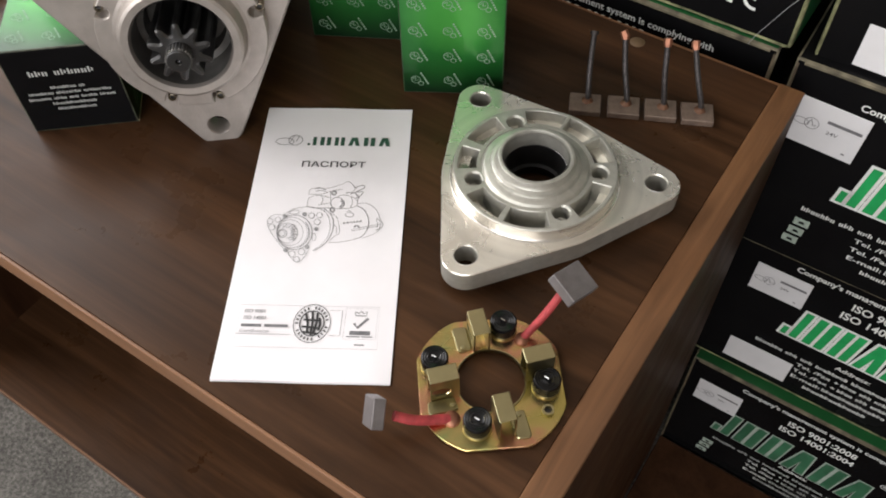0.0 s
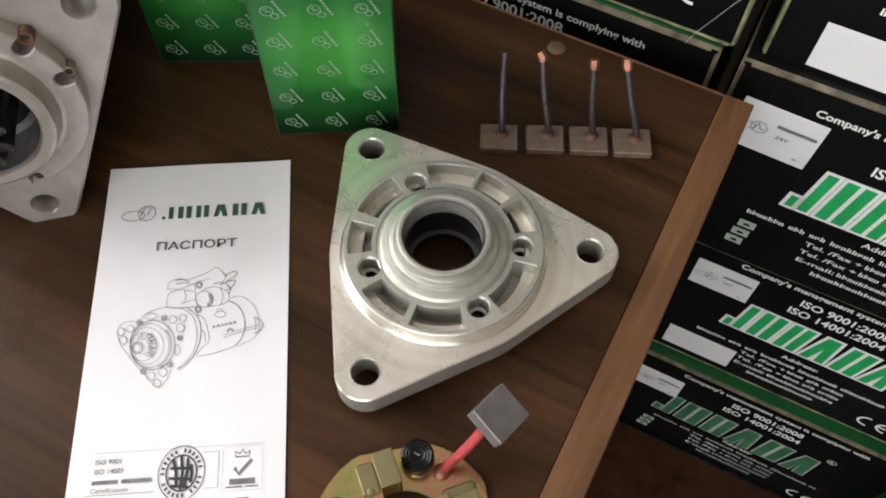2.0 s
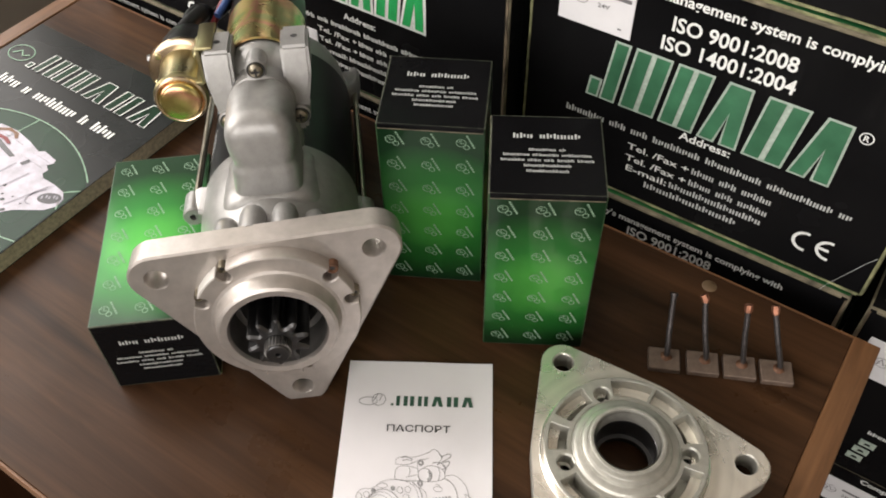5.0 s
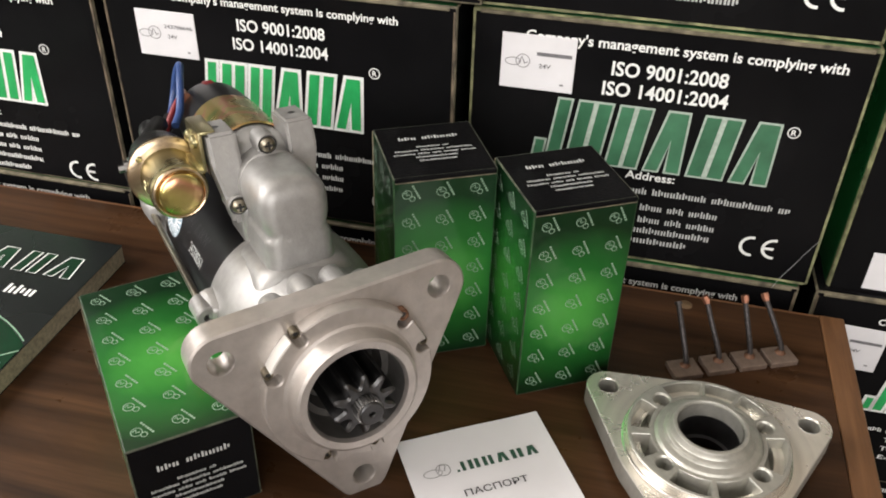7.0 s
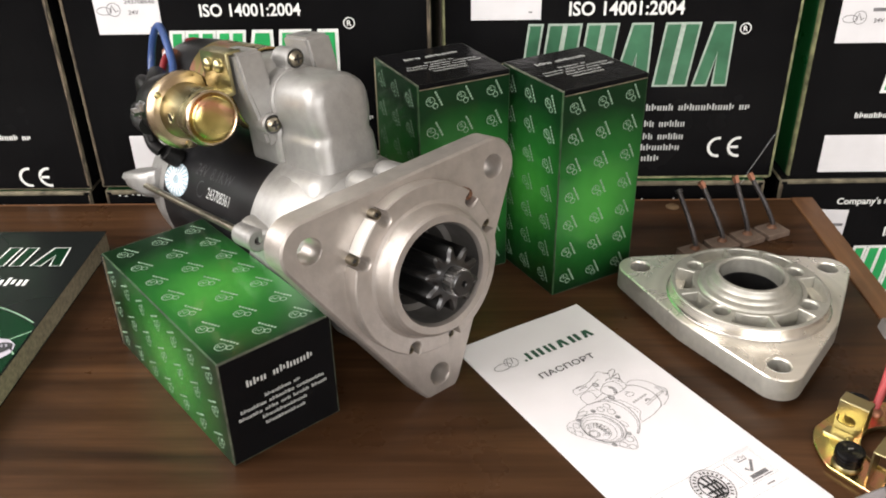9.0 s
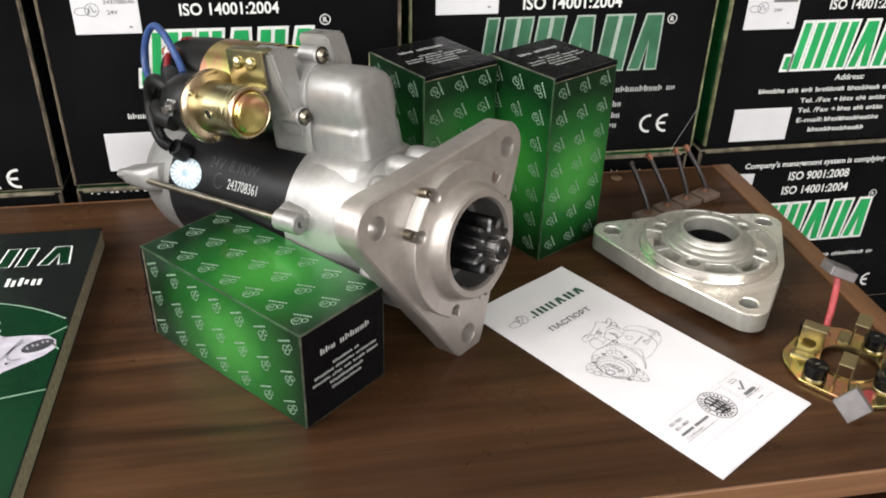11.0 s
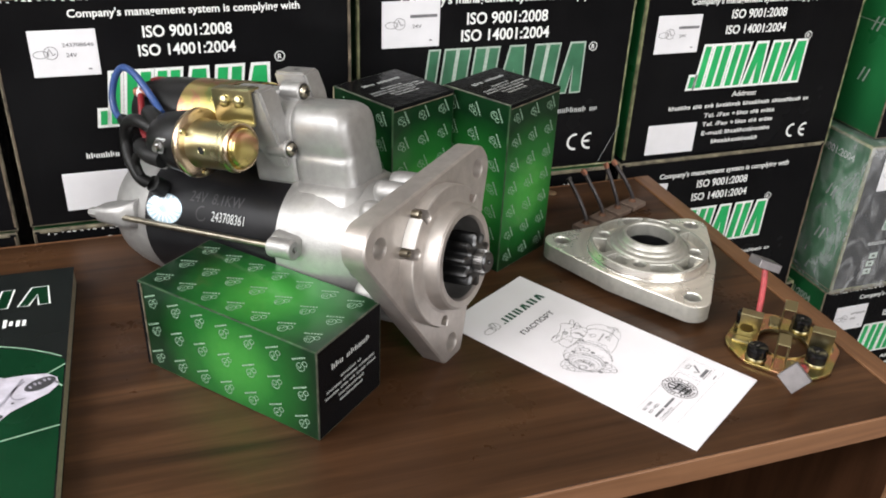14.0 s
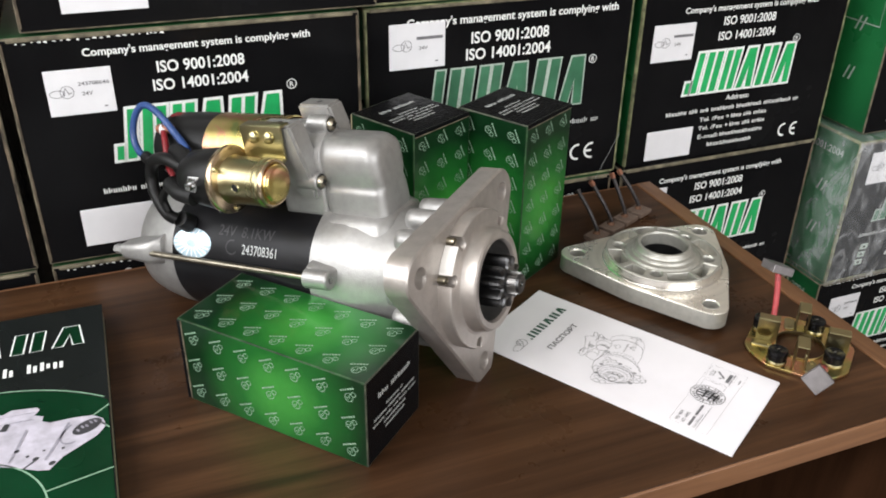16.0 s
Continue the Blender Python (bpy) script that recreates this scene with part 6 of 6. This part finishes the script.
part("red_wire", tube([(-0.2405, -0.0194, 0.1035), (-0.234, -0.0260, 0.1000), (-0.2280, -0.0330, 0.0920), (-0.2235, -0.0390, 0.0830), (-0.215, -0.0440, 0.0760)], 0.0024, 12), RED, starter, "short red wire", smooth=60)
part("wire_sleeve", tube([(-0.2425, -0.0180, 0.1045), (-0.2375, -0.0225, 0.1020)], 0.0030, 10, False), STICKER, starter, "white crimp sleeve")
part("black_lead", tube([(-0.186, -0.056, 0.088), (-0.208, -0.053, 0.094), (-0.228, -0.047, 0.089), (-0.2365, -0.0450, 0.077), (-0.2345, -0.0480, 0.0650), (-0.2290, -0.0505, 0.0560), (-0.2230, -0.0515, 0.0485), (-0.2190, -0.0490, 0.0440)], 0.0046, 14), RUBBER, starter, "thick black rubber lead", smooth=60)
part("lead_grommet", lathe([(0.0, 0.008), (0.0062, 0.007), (0.0072, 0.0), (0.0072, -0.004)], 18, Matrix.Translation((-0.2175, -0.0415, 0.0385)) @ pose(0, 0, 0, 47)), RUBBER, starter, smooth=50)
part("inner_lead", tube([(-0.200, -0.060, 0.079), (-0.212, -0.055, 0.072), (-0.222, -0.053, 0.062), (-0.221, -0.0525, 0.052)], 0.0030, 12), RUBBER, starter, "thin black lead", smooth=60)
part("terminal_plate", box(-0.200, -0.190, -0.002, 0.002, -0.012, 0.006, 0.001, 1, Matrix.Translation((-0.012, -0.046, 0.066)) @ pose(0, 0, 0, 20)), CAST, starter)


def on_yoke(me, u0, angle, r=0.05155, scale=1.0):
    """Bends flat print round the yoke: x runs along the axis, y round it."""
    for v in me.vertices:
        a = angle - v.co.y / r
        v.co = Vector((u0 + v.co.x, r * math.cos(a), r * math.sin(a)))
    return me


AN = radians(152)
part_mesh("part_number", on_yoke(text_mesh("243708361", -0.0158, 0.0158, -0.004, 0.0075, INK_THIN), -0.1475, AN), starter, "white part number")
part_mesh("rating", on_yoke(text_mesh("24V  8.1KW", -0.026, 0.026, -0.004, 0.0085, INK_FAINT), -0.162, AN - radians(13.5)), starter, "faint grey rating")
bm = bmesh.new()
add_line(bm, circle_pts(0, 0, 0.0052, 22, 70, 330), 0.0009)
part_mesh("faint_emblem", on_yoke(mesh_of("faint_emblem", bm, INK_FAINT), -0.1735, AN), starter, "faint grey round emblem")
bm = bmesh.new()
n = 28
ring = [[bm.verts.new((0.0190 * k / 6 * math.cos(2 * math.pi * i / n), 0.0116 * k / 6 * math.sin(2 * math.pi * i / n), 0)) for i in range(n)] for k in range(1, 7)]
mid = bm.verts.new((0, 0, 0))
for i in range(n):
    bm.faces.new((mid, ring[0][i], ring[0][(i + 1) % n]))
    for k in range(5):
        bm.faces.new((ring[k][i], ring[k + 1][i], ring[k + 1][(i + 1) % n], ring[k][(i + 1) % n]))
part_mesh("oval_sticker", on_yoke(mesh_of("oval_sticker", bm, FOIL), -0.2125, AN + radians(1)), starter, "pale oval holographic sticker")
bm = bmesh.new()
for k in range(10):
    a = k * math.pi / 10
    for s in (-1, 1):
        c, d = math.cos(a) * s, math.sin(a) * s
        add_line(bm, [(0.005 * c, 0.0030 * d), (0.011 * c, 0.0067 * d), (0.0180 * c, 0.0110 * d)], 0.0010)
tagged(part_mesh("ray_print", on_yoke(mesh_of("ray_print", bm, STICKER), -0.2125, AN + radians(1), 0.0518), starter, "white rays"), kind="stuff")

# ---- brush holder ring ----


def frame_of(normal, across):
    """A turn whose y axis is the normal and whose x axis lies along across."""
    y = Vector(normal).normalized()
    x = Vector(across)
    x = (x - y * x.dot(y)).normalized()
    z = x.cross(y)
    return Matrix(((x.x, y.x, z.x, 0), (x.y, y.y, z.y, 0), (x.z, y.z, z.z, 0), (0, 0, 0, 1)))


HC = pose(-0.047, 0.0945, T)
holder = thing("brush_holder", HC, "gold plated brush holder ring with black coil springs", "brush holder")
flat = []
for k in range(72):
    a = radians(5 * k)
    r = 0.0418
    for fa in (38, 128, 218, 308):
        d = abs((5 * k - fa + 180) % 360 - 180)
        if d < 24:
            r = min(r, 0.0384 / math.cos(radians(d)))
    flat.append((0.0030 + r * math.cos(a), 0.0008 + r * math.sin(a)))
part("base_ring", plate(flat, [circle_pts(0.0030, 0.0008, 0.0184, 48)], 0.0012, 0.0032, 0.0004), ZINC_RAINBOW, holder, "gold zinc plated ring plate", smooth=30)
part("inner_collar", lathe([(0.0184, 0.0012), (0.0184, 0.0044), (0.0190, 0.0044), (0.0192, 0.0030)], 48, pose(0.0030, 0.0008, 0)), ZINC, holder, smooth=30)
# springs on round seats, then four channels pointing at the centre
for x, y in ((-0.0269, -0.0076), (0.0294, 0.0140), (0.0114, -0.0255), (-0.0080, 0.0316)):
    sp = part("coil_spring", lathe([(0.0068, 0.0046), (0.0072, 0.0052), (0.0073, 0.0068), (0.0072, 0.0070), (0.0074, 0.0073), (0.0075, 0.0092), (0.0074, 0.0094), (0.0075, 0.0097), (0.0075, 0.0118), (0.0071, 0.0127), (0.0063, 0.0130), (0.0056, 0.0127), (0.0050, 0.0129), (0.0043, 0.0126), (0.0036, 0.0128), (0.0024, 0.0122), (0.0, 0.0122)], 32, pose(x, y, 0)), SPRING, holder, "black wound coil spring", smooth=35)
    part("spring_end", box(x - 0.0018, x + 0.0012, y - 0.0004, y + 0.0004, 0.0126, 0.0138, 0.0002, 1), STEEL, sp, "bright wire end")
    part("spring_seat", lathe([(0.0078, 0.0030), (0.0077, 0.0043), (0.0073, 0.0048), (0, 0.0048)], 28, pose(x, y, 0)), ZINC, holder, smooth=35)
GH = 0.0235


def guide_wall(slot):
    """One upright side of a brush channel, drawn along x and then stood up; slot opens it near the outer end."""
    holes = [hull_of_circles([(0.0002, 0.0118, 0.0034), (0.0040, 0.0118, 0.0034)], 10)] if slot else []
    return plate([(-0.0076, 0.0030), (0.0078, 0.0030), (0.0078, GH - 0.0008), (-0.0076, GH - 0.0008)], holes, -0.00045, 0.00045)


for a in (47, 137, 227, 317):
    m = pose(0.0030, 0.0006, 0, 0, 0, a) @ Matrix.Translation((0.0254, 0, 0))
    br = part("brush_guide", box(-0.0078, 0.0080, -0.0046, 0.0046, GH - 0.0010, GH, 0.0004, 1), ZINC, holder, "folded gold brush channel", m, 35)
    part("guide_wall", guide_wall(True), ZINC, br, "", pose(0, 0.0041, 0, 90))
    part("guide_wall", guide_wall(False), ZINC, br, "", pose(0, -0.0041, 0, 90))
    part("guide_foot", plate(hull_of_circles([(-0.0030, 0.0062, 0.0016), (0.0085, 0.0062, 0.0016), (0.0085, 0.0105, 0.0022), (-0.0030, 0.0105, 0.0022)], 6), [], 0.0031, 0.0046, 0.0006), ZINC, br, smooth=30)
    part("guide_rivet", lathe([(0.0018, 0.0045), (0.0016, 0.0055), (0, 0.0059)], 12, pose(-0.0030, 0.0090, 0)), ZINC, br, smooth=50)
part("eyelet", lathe([(0.0032, 0.003), (0.0032, 0.0055), (0.0020, 0.0055), (0.0018, 0.003)], 18, pose(0.0372, 0.0022, 0)), ZINC, holder, smooth=30)
part("eyelet_hole", lathe([(0, 0.0034), (0.0019, 0.0034)], 14, pose(0.0372, 0.0022, 0)), HOLE_DARK, holder)
part("red_lead", tube([(0.004, 0.033, 0.004), (0.008, 0.038, 0.013), (0.0125, 0.0445, 0.026), (0.0160, 0.0510, 0.038)], 0.0023, 12), PINK, holder, "red sleeved brush lead", smooth=60)
part("lead_joint", lathe([(0.0042, 0.0030), (0.0036, 0.0052), (0, 0.0062)], 16, pose(0.004, 0.032, 0)), COPPER, holder, smooth=60)
part("carbon_brush", box(-0.0090, 0.0090, -0.0034, 0.0034, -0.0102, 0.0102, 0.0005, 1), CARBON_DARK, holder, "grey carbon brush block", Matrix.Translation((0.0186, 0.0556, 0.0404)) @ frame_of((0.36, 0.16, 0.92), (0.97, -0.25, 0.0)))
part("red_lead", tube([(-0.0030, -0.0300, 0.0045), (-0.009, -0.0365, 0.0075), (-0.016, -0.0435, 0.012), (-0.024, -0.0485, 0.0165)], 0.0027, 12), PINK, holder, "red sleeved brush lead", smooth=60)
part("lead_joint", lathe([(0.0048, 0.0030), (0.0040, 0.0056), (0, 0.0066)], 16, pose(-0.0020, -0.0290, 0)), COPPER, holder, "copper solder joint", smooth=60)
part("carbon_brush", box(-0.0080, 0.0080, -0.0033, 0.0033, -0.0078, 0.0078, 0.0005, 1), CARBON_DARK, holder, "grey carbon brush block", Matrix.Translation((-0.0325, -0.0530, 0.0190)) @ frame_of((-0.68, -0.60, 0.36), (0.62, -0.26, 0.74)))

# ---- four loose brushes ----
for k, (bx, by, tx, ty, tz, tip) in enumerate(((-0.1015, 0.3085, -0.112, 0.332, 0.041, False), (-0.0785, 0.3200, -0.0925, 0.338, 0.042, True), (-0.0565, 0.3305, -0.066, 0.345, 0.043, True), (-0.0345, 0.3405, -0.0505, 0.3555, 0.040, True))):
    base = pose(bx, by, T, 0, 0, 25.5)
    brush = thing("loose_brush", base, "flat grey carbon brush with upright dark braided lead", "carbon brush", "loose brushes in a row")
    part("block", box(-0.0105, 0.0105, -0.0096, 0.0077, 0, 0.0048, 0.0005, 1), CARBON, brush, "flat grey carbon block")
    top = base.inverted() @ Vector((tx, ty, T + tz))
    lead = part("lead", tube([(0.0015, 0.001, 0.0046), (0.0012, 0.0015, 0.010), (top.x * 0.5, top.y * 0.45, 0.026), top], 0.0019, 12), BRAID, brush, "dark braided lead", smooth=60)
    rng = random.Random(40 + k)
    bm = bmesh.new()
    add_lathe(bm, [(0.0044, 0.0044), (0.0036, 0.0051), (0.0027, 0.0058), (0.0023, 0.0074), (0.0019, 0.0078)], 14, pose(0.0015, 0.001, 0))
    for v in bm.verts:
        v.co.x += rng.uniform(-0.0004, 0.0004)
        v.co.y += rng.uniform(-0.0004, 0.0004)
    part("lead_joint", bm, COPPER_DULL, lead, "dull copper joint", smooth=60)
    d = (top - Vector((top.x * 0.5, top.y * 0.45, 0.026))).normalized()
    side = Vector((rng.uniform(-0.5, 0.5), rng.uniform(-0.3, 0.3), 0.0))
    bm = bmesh.new()
    if tip:
        add_tube(bm, [top - d * 0.0012, top + d * 0.0012, top + d * 0.0042 + side * 0.0050], [0.0022, 0.0028, 0.0027], 6)
        part("copper_tip", bm, COPPER, lead, "bare copper tip", smooth=50)
    else:
        add_tube(bm, [top - d * 0.0005, top + d * 0.0015], 0.0028, 12)
        part("lead_end", bm, BRAID, lead, "", smooth=50)

# ---- loose thread at the carton stack ----
thread = thing("thread", pose(-0.033, 0.427, T), "loose pale thread hanging down from a carton edge", "thread")
part("strand", tube([(0, 0, 0.0004), (0.004, -0.0005, 0.0115), (0.012, -0.001, 0.0285), (0.019, -0.0005, 0.0425), (0.024, 0, 0.0505)], 0.00014, 6), INK_THIN, thread, smooth=40)
